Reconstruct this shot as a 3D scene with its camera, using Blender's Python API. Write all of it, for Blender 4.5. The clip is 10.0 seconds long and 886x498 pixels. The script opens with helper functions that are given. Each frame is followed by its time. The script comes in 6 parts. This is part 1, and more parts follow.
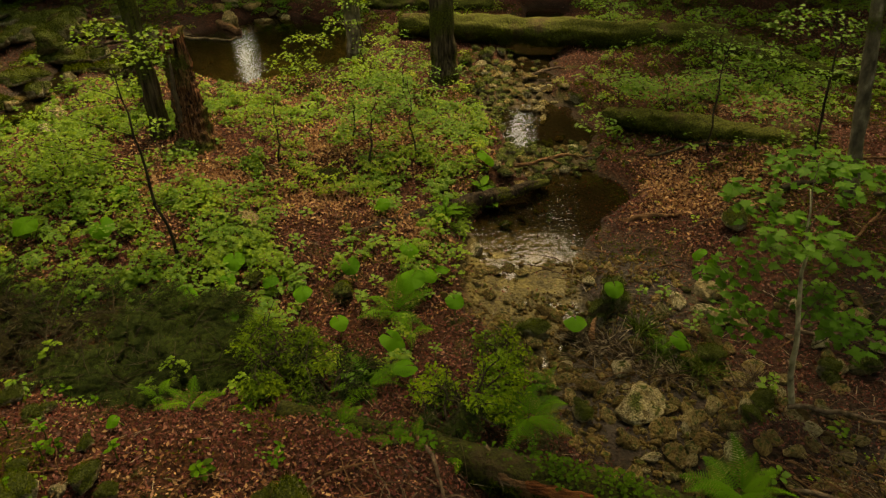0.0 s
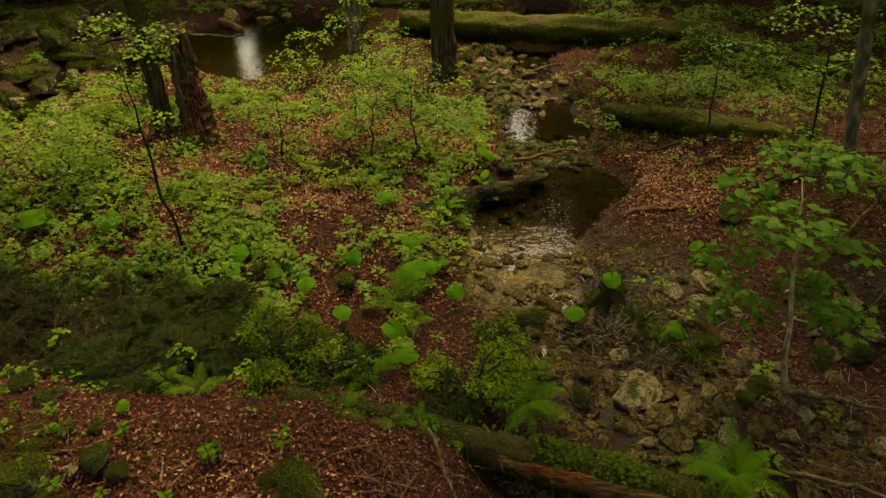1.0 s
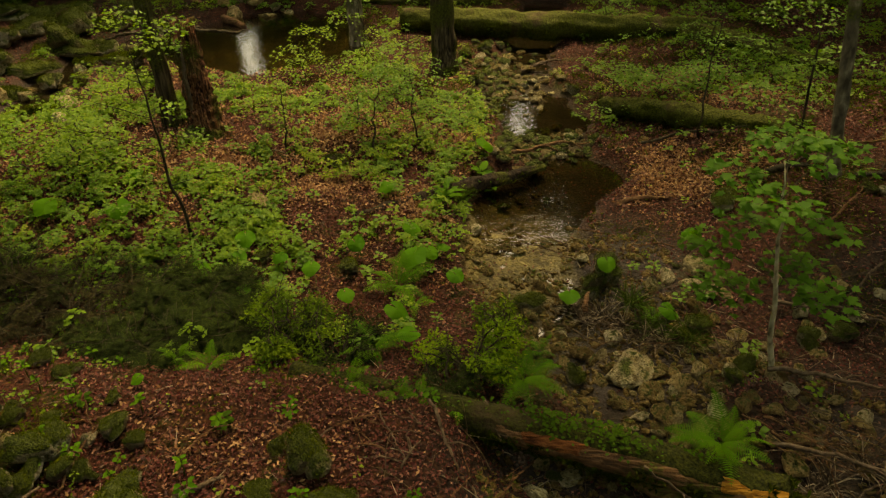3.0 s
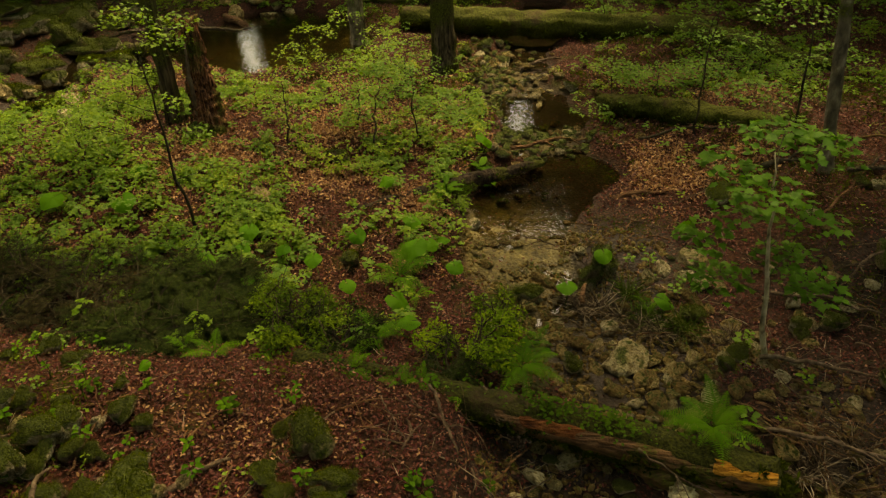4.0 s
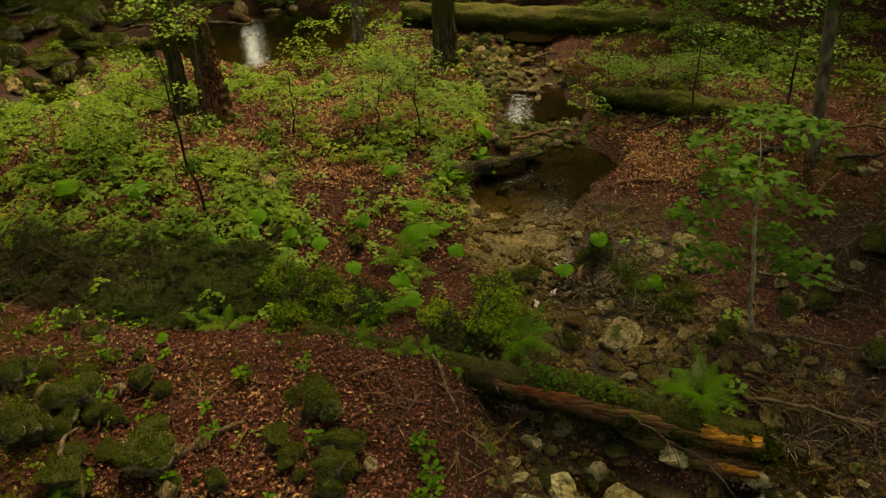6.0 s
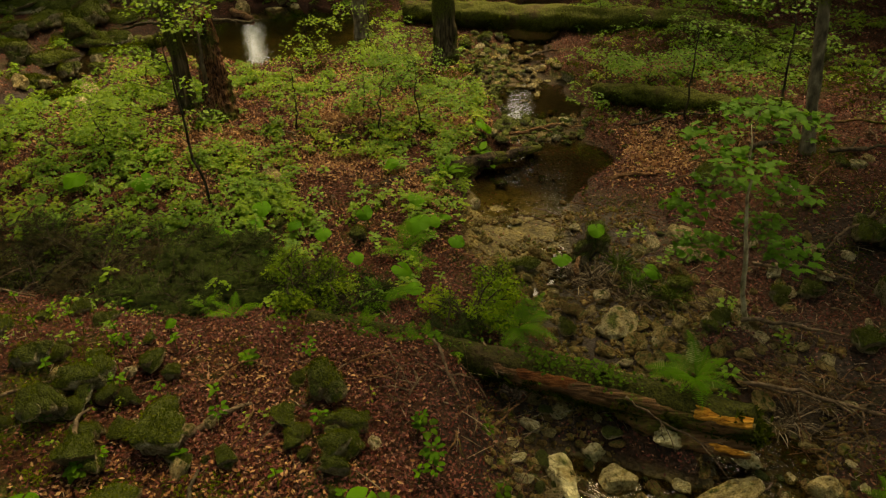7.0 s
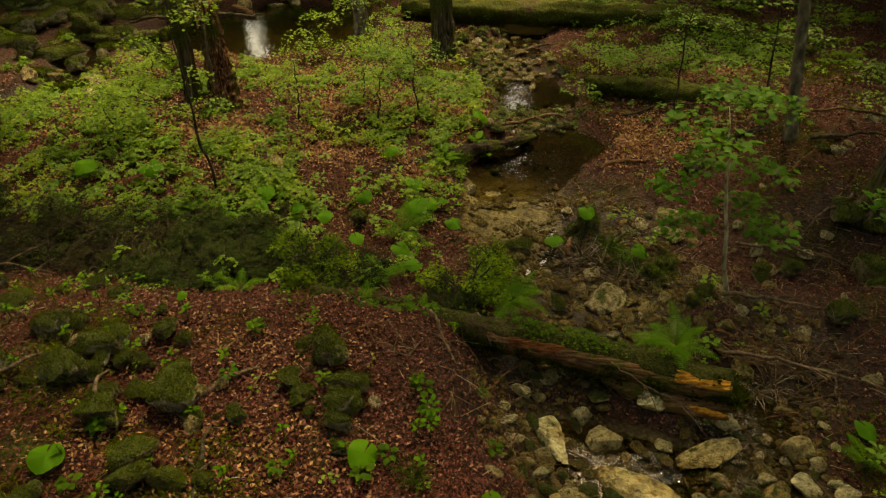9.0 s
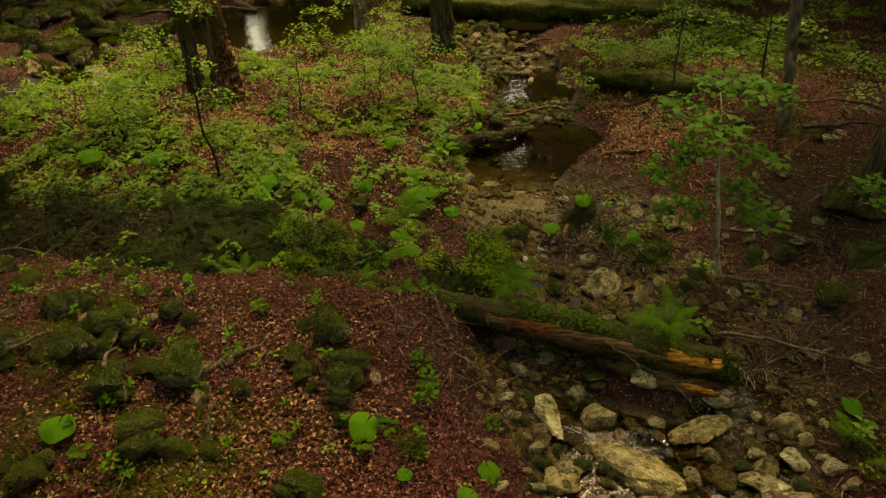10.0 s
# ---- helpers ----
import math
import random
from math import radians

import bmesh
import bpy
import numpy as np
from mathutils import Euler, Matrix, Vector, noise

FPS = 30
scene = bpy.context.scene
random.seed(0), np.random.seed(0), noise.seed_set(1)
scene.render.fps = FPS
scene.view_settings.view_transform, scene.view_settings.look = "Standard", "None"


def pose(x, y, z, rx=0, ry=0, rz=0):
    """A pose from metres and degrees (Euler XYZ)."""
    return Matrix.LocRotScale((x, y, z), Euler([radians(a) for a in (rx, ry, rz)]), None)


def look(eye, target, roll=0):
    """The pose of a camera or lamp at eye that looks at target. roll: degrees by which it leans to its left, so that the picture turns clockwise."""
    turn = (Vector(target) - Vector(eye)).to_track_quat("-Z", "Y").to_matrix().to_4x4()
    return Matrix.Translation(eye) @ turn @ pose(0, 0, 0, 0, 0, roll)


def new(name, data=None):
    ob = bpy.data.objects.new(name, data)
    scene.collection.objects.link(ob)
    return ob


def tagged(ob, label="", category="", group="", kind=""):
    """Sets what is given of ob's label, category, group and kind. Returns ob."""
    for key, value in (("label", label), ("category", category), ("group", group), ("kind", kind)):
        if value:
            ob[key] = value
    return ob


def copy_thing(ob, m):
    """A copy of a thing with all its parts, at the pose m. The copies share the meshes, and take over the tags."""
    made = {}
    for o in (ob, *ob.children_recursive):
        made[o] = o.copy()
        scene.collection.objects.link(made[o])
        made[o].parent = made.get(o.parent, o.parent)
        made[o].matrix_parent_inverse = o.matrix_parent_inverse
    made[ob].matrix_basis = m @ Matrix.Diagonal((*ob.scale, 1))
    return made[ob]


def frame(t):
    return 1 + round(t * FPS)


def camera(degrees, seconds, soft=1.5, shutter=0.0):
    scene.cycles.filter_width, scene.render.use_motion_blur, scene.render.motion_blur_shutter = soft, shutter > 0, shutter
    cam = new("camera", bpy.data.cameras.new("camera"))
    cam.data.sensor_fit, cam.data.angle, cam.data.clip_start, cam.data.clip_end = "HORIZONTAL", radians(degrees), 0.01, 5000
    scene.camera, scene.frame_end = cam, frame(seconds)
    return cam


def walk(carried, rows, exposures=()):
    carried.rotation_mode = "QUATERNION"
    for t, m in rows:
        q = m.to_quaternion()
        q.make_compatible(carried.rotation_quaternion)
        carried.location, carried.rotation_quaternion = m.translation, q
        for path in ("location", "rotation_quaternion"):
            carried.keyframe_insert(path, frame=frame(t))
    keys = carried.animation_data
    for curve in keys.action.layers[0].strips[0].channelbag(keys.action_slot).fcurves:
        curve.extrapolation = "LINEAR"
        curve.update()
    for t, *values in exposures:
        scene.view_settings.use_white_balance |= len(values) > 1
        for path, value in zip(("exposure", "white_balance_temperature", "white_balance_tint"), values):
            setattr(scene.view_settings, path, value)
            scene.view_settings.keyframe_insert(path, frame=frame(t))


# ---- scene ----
EXPOSURE = (1.67, 14000.0, 5.0)
cam = camera(66.0, 10.0, soft=1.36)
METRES, EYE, TILT, LEAN, TURN = 1.36, 4.0, -33.8, 0.0, 0.0
AHEAD = 1.54
ROWS = [
    (0.0, 0.0, 0.0, 0.0, 0.0, 0.0, -0.0),
    (0.5, -0.0029, -0.0295, -0.0312, -0.02, -0.03, 0.01),
    (1.0, -0.0087, -0.0595, -0.0624, -0.02, -0.03, 0.01),
    (1.5, -0.0122, -0.0873, -0.0901, -0.01, -0.04, 0.01),
    (2.0, -0.0135, -0.1165, -0.1189, -0.03, -0.05, 0.02),
    (2.5, -0.0121, -0.1437, -0.1441, -0.03, -0.05, 0.03),
    (4.0, -0.0108, -0.2408, -0.2355, -0.04, -0.01, 0.03),
    (4.5, -0.0103, -0.2715, -0.2654, -0.05, -0.01, 0.03),
    (5.0, -0.0158, -0.305, -0.2999, -0.05, -0.02, 0.02),
    (5.5, -0.0219, -0.3384, -0.333, -0.05, -0.03, 0.02),
    (7.0, -0.0327, -0.4551, -0.4437, -0.06, -0.02, 0.03),
    (7.5, -0.0284, -0.492, -0.4791, -0.07, -0.04, 0.05),
    (8.0, -0.0211, -0.5347, -0.5188, -0.07, -0.03, 0.05),
    (8.5, -0.015, -0.5749, -0.5567, -0.08, -0.04, 0.07),
    (9.0, -0.0092, -0.6167, -0.6029, -0.08, -0.03, 0.08),
    (9.5, -0.0048, -0.6518, -0.6589, -0.08, -0.06, 0.08),
    (10.0, -0.0017, -0.6921, -0.7135, -0.08, -0.08, 0.09),
]
walk(cam, [(t, pose(0, 0, EYE, TILT, LEAN, TURN) @ pose(METRES * x, METRES * AHEAD * y, METRES * z, 90 + pitch, roll, yaw))
           for t, x, y, z, yaw, pitch, roll in ROWS], exposures=[(0.0, *EXPOSURE), (10.0, *EXPOSURE)])

# ---- light: overcast summer sky over a broken canopy ----
world = bpy.data.worlds.new("sky")
scene.world = world
world.use_nodes = True
wn = world.node_tree
sky = wn.nodes.new("ShaderNodeTexSky")
sky.sky_type, sky.sun_disc = "NISHITA", False
sky.sun_elevation, sky.sun_rotation = radians(63), radians(14)
sky.air_density, sky.dust_density, sky.ozone_density = 1.6, 4.0, 0.6
wn.links.new(sky.outputs[0], wn.nodes["Background"].inputs[0])
wn.nodes["Background"].inputs[1].default_value = 0.15
sun = new("sun", bpy.data.lights.new("sun", "SUN"))
sun.data.energy, sun.data.angle, sun.data.color = 1.5, radians(11), (1.0, 0.93, 0.8)
SUN_FROM = Vector((math.sin(radians(14)) * math.cos(radians(63)), math.cos(radians(14)) * math.cos(radians(63)), math.sin(radians(63))))
sun.matrix_world = look(SUN_FROM * 40, (0, 0, 0))


WATER = -0.53  # level of the stream and pond

# ---- materials ----
def material(name):
    m = bpy.data.materials.new(name)
    m.use_nodes = True
    return m, m.node_tree.nodes, m.node_tree.links, m.node_tree.nodes["Principled BSDF"]


def noise_node(nt, scale, detail=4.0, coords=None):
    n = nt.nodes.new("ShaderNodeTexNoise")
    n.inputs["Scale"].default_value, n.inputs["Detail"].default_value = scale, detail
    if coords:
        nt.links.new(coords, n.inputs["Vector"])
    return n


def ramp(nt, source, stops):
    r = nt.nodes.new("ShaderNodeValToRGB")
    while len(r.color_ramp.elements) < len(stops):
        r.color_ramp.elements.new(0.5)
    for e, (p, c) in zip(r.color_ramp.elements, stops):
        e.position, e.color = p, (*c, 1)
    nt.links.new(source, r.inputs[0])
    return r.outputs[0]


def mix(nt, factor, a, b, blend="MIX"):
    n = nt.nodes.new("ShaderNodeMix")
    n.data_type, n.blend_type = "RGBA", blend
    for socket, value in ((n.inputs[0], factor), (n.inputs[6], a), (n.inputs[7], b)):
        if isinstance(value, (int, float)):
            socket.default_value = value
        elif isinstance(value, tuple):
            socket.default_value = (*value, 1)
        else:
            nt.links.new(value, socket)
    return n.outputs[2]


def calc(nt, op, a, b=0.0, c=0.0):
    n = nt.nodes.new("ShaderNodeMath")
    n.operation = op
    for socket, value in zip(n.inputs, (a, b, c)):
        if isinstance(value, (int, float)):
            socket.default_value = value
        else:
            nt.links.new(value, socket)
    return n.outputs[0]


def bump(nt, height, strength, distance, onto):
    b = nt.nodes.new("ShaderNodeBump")
    b.inputs["Strength"].default_value, b.inputs["Distance"].default_value = strength, distance
    nt.links.new(height, b.inputs["Height"])
    nt.links.new(b.outputs[0], onto.inputs["Normal"])


def position(nt):
    return nt.nodes.new("ShaderNodeNewGeometry").outputs["Position"]


def leaf_material(name, stops, through_colour, share=0.35, rough=0.5, by_object=False, gloss=0.2, single=0.3):
    """Thin leaf: colour varies from leaf to leaf and across the blade, and part of the light shines through."""
    m, nodes, links, p = material(name)
    nt = m.node_tree
    if by_object:
        chance = nodes.new("ShaderNodeObjectInfo").outputs["Random"]
    else:
        chance = nodes.new("ShaderNodeNewGeometry").outputs["Random Per Island"]
    patch = noise_node(nt, 1.1, 2, position(nt)).outputs[0]
    fine = noise_node(nt, 60, 3, position(nt)).outputs[0]
    clump = calc(nt, "MULTIPLY_ADD", noise_node(nt, 3.2, 3, position(nt)).outputs[0], 2.4, -0.7)
    value = calc(nt, "ADD", calc(nt, "MULTIPLY", chance, single), calc(nt, "MULTIPLY", calc(nt, "MULTIPLY_ADD", patch, 0.5, calc(nt, "MULTIPLY", clump, 0.5)), 1.0 - single))
    colour = ramp(nt, value, stops)
    colour = mix(nt, calc(nt, "MULTIPLY", fine, 0.5), colour, mix(nt, 1.0, colour, (0.62, 0.6, 0.5), "MULTIPLY"))
    links.new(colour, p.inputs["Base Color"])
    p.inputs["Roughness"].default_value = rough
    p.inputs["Specular IOR Level"].default_value = gloss
    bump(nt, fine, 0.3, 0.004, p)
    if share > 0:
        t = nodes.new("ShaderNodeBsdfTranslucent")
        links.new(mix(nt, 1.0, colour, through_colour, "MULTIPLY"), t.inputs[0])
        s = nodes.new("ShaderNodeMixShader")
        s.inputs[0].default_value = share
        links.new(p.outputs[0], s.inputs[1])
        links.new(t.outputs[0], s.inputs[2])
        links.new(s.outputs[0], nodes["Material Output"].inputs[0])
    return m


M_HERB = leaf_material("herb_leaf", [(0.15, (0.055, 0.12, 0.012)), (0.5, (0.14, 0.235, 0.024)), (0.88, (0.3, 0.375, 0.045))], (1.5, 1.5, 0.6), 0.38, 0.55, gloss=0.18)
M_MAPLE = leaf_material("maple_leaf", [(0.1, (0.05, 0.125, 0.016)), (0.55, (0.1, 0.21, 0.027)), (0.95, (0.185, 0.31, 0.045))], (1.4, 1.5, 0.5), 0.38, 0.55, gloss=0.18)
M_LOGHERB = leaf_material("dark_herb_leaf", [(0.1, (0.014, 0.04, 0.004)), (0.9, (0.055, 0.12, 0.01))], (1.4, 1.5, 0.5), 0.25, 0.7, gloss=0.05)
M_MAPLE_ONE = leaf_material("sapling_leaf", [(0.1, (0.035, 0.115, 0.01)), (0.55, (0.065, 0.175, 0.016)), (0.95, (0.11, 0.235, 0.024))], (1.4, 1.6, 0.5), 0.36, 0.55, by_object=True, gloss=0.12, single=0.6)
M_BEECH = leaf_material("pale_sapling_leaf", [(0.15, (0.05, 0.125, 0.01)), (0.5, (0.12, 0.225, 0.02)), (0.88, (0.21, 0.32, 0.036))], (1.5, 1.5, 0.6), 0.38, 0.55, gloss=0.18)
M_BUTTERBUR = leaf_material("butterbur_blade", [(0.1, (0.03, 0.115, 0.008)), (0.9, (0.065, 0.19, 0.012))], (1.3, 1.5, 0.5), 0.3, 0.65, by_object=True, gloss=0.06, single=0.6)
M_FERN = leaf_material("fern_green", [(0.1, (0.03, 0.1, 0.007)), (0.9, (0.075, 0.18, 0.012))], (1.3, 1.5, 0.5), 0.3, 0.65, by_object=True, gloss=0.06, single=0.6)
M_YEW = leaf_material("needle_green", [(0.15, (0.006, 0.01, 0.003)), (0.55, (0.018, 0.029, 0.007)), (0.9, (0.048, 0.07, 0.014))], (1.2, 1.2, 0.5), 0.12, 0.8, gloss=0.05, single=0.5)
M_YEW_YOUNG = leaf_material("young_needle_green", [(0.15, (0.022, 0.05, 0.006)), (0.5, (0.065, 0.12, 0.012)), (0.85, (0.19, 0.27, 0.024))], (1.2, 1.3, 0.6), 0.2, 0.8, gloss=0.05)
M_BRIGHTSHRUB = leaf_material("fresh_shrub_leaf", [(0.15, (0.035, 0.085, 0.008)), (0.5, (0.11, 0.2, 0.018)), (0.85, (0.25, 0.34, 0.03))], (1.2, 1.3, 0.6), 0.25, 0.8, gloss=0.05)
M_DRYSHRUB = leaf_material("withered_shrub_leaf", [(0.15, (0.007, 0.006, 0.003)), (0.55, (0.022, 0.02, 0.008)), (0.9, (0.055, 0.048, 0.018))], (1.2, 1.1, 0.6), 0.12, 0.8, gloss=0.05, single=0.5)
M_SEDGE = leaf_material("sedge_green", [(0.15, (0.025, 0.055, 0.006)), (0.9, (0.07, 0.12, 0.015))], (1.2, 1.3, 0.6), 0.2, 0.7, gloss=0.1)
M_CANOPY = leaf_material("canopy_leaf", [(0.1, (0.02, 0.05, 0.008)), (0.9, (0.07, 0.13, 0.02))], (1.4, 1.5, 0.5), 0.4)
M_LITTER = leaf_material("dead_leaf", [(0.08, (0.02, 0.005, 0.0035)), (0.3, (0.068, 0.0145, 0.0115)), (0.62, (0.115, 0.026, 0.02)), (0.8, (0.155, 0.05, 0.036)), (0.93, (0.3, 0.165, 0.11))], (1.2, 0.8, 0.5), 0.1, 0.55, single=0.85)
M_TAN = leaf_material("dry_tan_leaf", [(0.12, (0.1, 0.038, 0.016)), (0.5, (0.22, 0.1, 0.042)), (0.9, (0.42, 0.26, 0.13))], (1.2, 0.8, 0.5), 0.1, 0.6, single=0.8)
M_DEBRIS = leaf_material("dry_twig", [(0.15, (0.02, 0.012, 0.007)), (0.6, (0.12, 0.085, 0.055)), (0.9, (0.4, 0.33, 0.24))], (1, 1, 1), 0.0, 0.8, single=0.8)
M_MOSSLEAF = leaf_material("moss_tuft", [(0.15, (0.013, 0.02, 0.003)), (0.55, (0.045, 0.062, 0.006)), (0.88, (0.115, 0.135, 0.013))], (1.1, 1.2, 0.5), 0.1, 0.9, gloss=0.0)

# M_MOSSLEAF at about 0.6: lowers the near log's brightness through its colour
M_TONED_MOSS = leaf_material("toned_down_moss_tuft", [(0.15, (0.008, 0.013, 0.002)), (0.55, (0.026, 0.038, 0.004)), (0.88, (0.065, 0.08, 0.008))], (1.1, 1.2, 0.5), 0.1, 0.9, gloss=0.0)


def ground_material():
    m, nodes, links, p = material("forest_floor")
    nt = m.node_tree
    pos = position(nt)
    wet = nodes.new("ShaderNodeAttribute")
    wet.attribute_name = "wet"
    coarse = noise_node(nt, 1.4, 6, pos).outputs[0]
    fine = noise_node(nt, 28, 6, pos).outputs[0]
    v = nodes.new("ShaderNodeTexVoronoi")
    v.inputs["Scale"].default_value = 26
    links.new(pos, v.inputs["Vector"])
    soil = ramp(nt, fine, [(0.3, (0.009, 0.004, 0.0025)), (0.55, (0.036, 0.0135, 0.007)), (0.8, (0.1, 0.04, 0.019))])
    moss = ramp(nt, fine, [(0.3, (0.015, 0.022, 0.005)), (0.75, (0.06, 0.07, 0.014))])
    dry = mix(nt, ramp(nt, coarse, [(0.58, (0, 0, 0)), (0.7, (1, 1, 1))]), soil, moss)
    silt = ramp(nt, noise_node(nt, 2.6, 6, pos).outputs[0], [(0.34, (0.016, 0.012, 0.005)), (0.48, (0.06, 0.048, 0.016)), (0.62, (0.16, 0.13, 0.045))])
    pale = nodes.new("ShaderNodeAttribute")
    pale.attribute_name = "silt"
    mud = ramp(nt, fine, [(0.3, (0.006, 0.0035, 0.0022)), (0.6, (0.019, 0.011, 0.0065)), (0.8, (0.06, 0.036, 0.02))])
    silt = mix(nt, pale.outputs["Fac"], mud, silt)
    gravel = mix(nt, calc(nt, "MULTIPLY", pale.outputs["Fac"], 0.5), silt, ramp(nt, v.outputs["Color"], [(0.1, (0.04, 0.03, 0.014)), (0.9, (0.22, 0.18, 0.075))]))
    slick = nodes.new("ShaderNodeAttribute")
    slick.attribute_name = "mud"
    dry = mix(nt, slick.outputs["Fac"], dry, mud)
    links.new(mix(nt, ramp(nt, wet.outputs["Fac"], [(0.45, (0, 0, 0)), (0.8, (1, 1, 1))]), dry, gravel), p.inputs["Base Color"])
    links.new(calc(nt, "SUBTRACT", calc(nt, "SUBTRACT", 0.9, calc(nt, "MULTIPLY", wet.outputs["Fac"], 0.25)), calc(nt, "MULTIPLY", slick.outputs["Fac"], 0.35)), p.inputs["Roughness"])
    links.new(calc(nt, "MULTIPLY_ADD", slick.outputs["Fac"], 0.12, 0.1), p.inputs["Specular IOR Level"])
    bump(nt, calc(nt, "ADD", fine, calc(nt, "MULTIPLY", v.outputs["Distance"], -0.5)), 0.8, 0.03, p)
    return m


def rock_material(name, stone, mossy, darkest=0.28):
    """Limestone with pits and stains; moss where the face looks up, as it grows."""
    m, nodes, links, p = material(name)
    nt = m.node_tree
    co = nodes.new("ShaderNodeTexCoord").outputs["Object"]
    chance = nodes.new("ShaderNodeObjectInfo").outputs["Random"]
    shift = nodes.new("ShaderNodeVectorMath")
    shift.operation = "ADD"
    links.new(co, shift.inputs[0])
    links.new(chance, shift.inputs[1])
    big = noise_node(nt, 5, 6, shift.outputs[0]).outputs[0]
    small = noise_node(nt, 30, 6, shift.outputs[0]).outputs[0]
    dark = tuple(c * 0.16 for c in stone)
    colour = ramp(nt, calc(nt, "ADD", calc(nt, "MULTIPLY", big, 0.65), calc(nt, "MULTIPLY", small, 0.35)), [(0.33, dark), (0.42, tuple(c * 0.66 for c in stone)), (0.54, stone), (0.7, tuple(min(1, c * 1.3) for c in stone))])
    crack = nodes.new("ShaderNodeTexVoronoi")
    crack.feature = "DISTANCE_TO_EDGE"
    crack.inputs["Scale"].default_value = 3.1
    warp = nodes.new("ShaderNodeVectorMath")
    warp.operation = "MULTIPLY_ADD"
    links.new(noise_node(nt, 5, 6, shift.outputs[0]).outputs["Color"], warp.inputs[0])
    warp.inputs[1].default_value = (0.9, 0.9, 0.9)
    links.new(shift.outputs[0], warp.inputs[2])
    links.new(warp.outputs[0], crack.inputs["Vector"])
    broken = ramp(nt, noise_node(nt, 3.5, 3, shift.outputs[0]).outputs[0], [(0.46, (0, 0, 0)), (0.58, (1, 1, 1))])
    joint = ramp(nt, crack.outputs["Distance"], [(0.0, (0.16, 0.12, 0.08)), (0.035, (1, 1, 1))])
    colour = mix(nt, calc(nt, "MULTIPLY", broken, 0.75), colour, joint, "MULTIPLY")
    blotch = ramp(nt, noise_node(nt, 9, 5, shift.outputs[0]).outputs[0], [(0.5, (1, 1, 1)), (0.62, (0.55, 0.46, 0.3)), (0.75, (0.28, 0.22, 0.13))])
    colour = mix(nt, 0.8, colour, blotch, "MULTIPLY")
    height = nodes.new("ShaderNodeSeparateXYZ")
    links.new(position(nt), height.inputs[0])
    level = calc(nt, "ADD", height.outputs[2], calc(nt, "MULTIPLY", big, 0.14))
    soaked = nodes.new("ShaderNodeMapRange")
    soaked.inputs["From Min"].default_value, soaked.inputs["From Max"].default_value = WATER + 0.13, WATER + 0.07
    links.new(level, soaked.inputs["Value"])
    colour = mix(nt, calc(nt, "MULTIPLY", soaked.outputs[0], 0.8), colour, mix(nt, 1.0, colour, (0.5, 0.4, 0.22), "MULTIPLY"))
    tone = ramp(nt, chance, [(0.0, (darkest, darkest * 0.86, darkest * 0.6)), (0.35, (0.66, 0.6, 0.47)), (0.7, (0.95, 0.92, 0.84)), (1.0, (1.1, 1.08, 1.0))])
    colour = mix(nt, 1.0, colour, tone, "MULTIPLY")
    up = nodes.new("ShaderNodeSeparateXYZ")
    links.new(nodes.new("ShaderNodeNewGeometry").outputs["Normal"], up.inputs[0])
    cover = calc(nt, "ADD", calc(nt, "MULTIPLY", up.outputs[2], 0.45), calc(nt, "ADD", big, mossy))
    green = ramp(nt, small, [(0.3, (0.016, 0.024, 0.005)), (0.55, (0.046, 0.062, 0.009)), (0.8, (0.1, 0.12, 0.018))])
    links.new(mix(nt, ramp(nt, cover, [(0.62, (0, 0, 0)), (0.78, (1, 1, 1))]), colour, green), p.inputs["Base Color"])
    p.inputs["Roughness"].default_value = 0.8
    p.inputs["Specular IOR Level"].default_value = 0.15
    bump(nt, calc(nt, "ADD", calc(nt, "ADD", big, small), calc(nt, "MULTIPLY", broken, calc(nt, "MINIMUM", calc(nt, "MULTIPLY", crack.outputs["Distance"], 9.0), 0.5))), 1.0, 0.05, p)
    return m


def bark_material(name, stops, moss=0.5, stretch=0.15, scale=14.0, lying=False, shade=1.0):
    m, nodes, links, p = material(name)
    nt = m.node_tree
    co = nodes.new("ShaderNodeTexCoord").outputs["Object"]
    mp = nodes.new("ShaderNodeMapping")
    mp.inputs["Scale"].default_value = (stretch, 1, 1) if lying else (1, 1, stretch)
    mp.inputs["Rotation"].default_value = (0, 0, radians(16) if lying else 0)
    links.new(co, mp.inputs[0])
    fur = noise_node(nt, scale, 8, mp.outputs[0]).outputs[0]
    big = noise_node(nt, 1.8, 5, co).outputs[0]
    tiny = noise_node(nt, 45, 4, co).outputs[0]
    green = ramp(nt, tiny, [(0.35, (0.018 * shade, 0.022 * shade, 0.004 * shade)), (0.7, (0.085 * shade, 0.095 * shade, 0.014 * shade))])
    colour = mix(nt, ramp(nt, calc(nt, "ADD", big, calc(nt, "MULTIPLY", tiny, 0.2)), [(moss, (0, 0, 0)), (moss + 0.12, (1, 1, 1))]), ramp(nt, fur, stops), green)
    links.new(colour, p.inputs["Base Color"])
    p.inputs["Roughness"].default_value = 0.85
    p.inputs["Specular IOR Level"].default_value = 0.12
    bump(nt, calc(nt, "ADD", fur, calc(nt, "MULTIPLY", tiny, 0.3)), 1.0, 0.04, p)
    return m


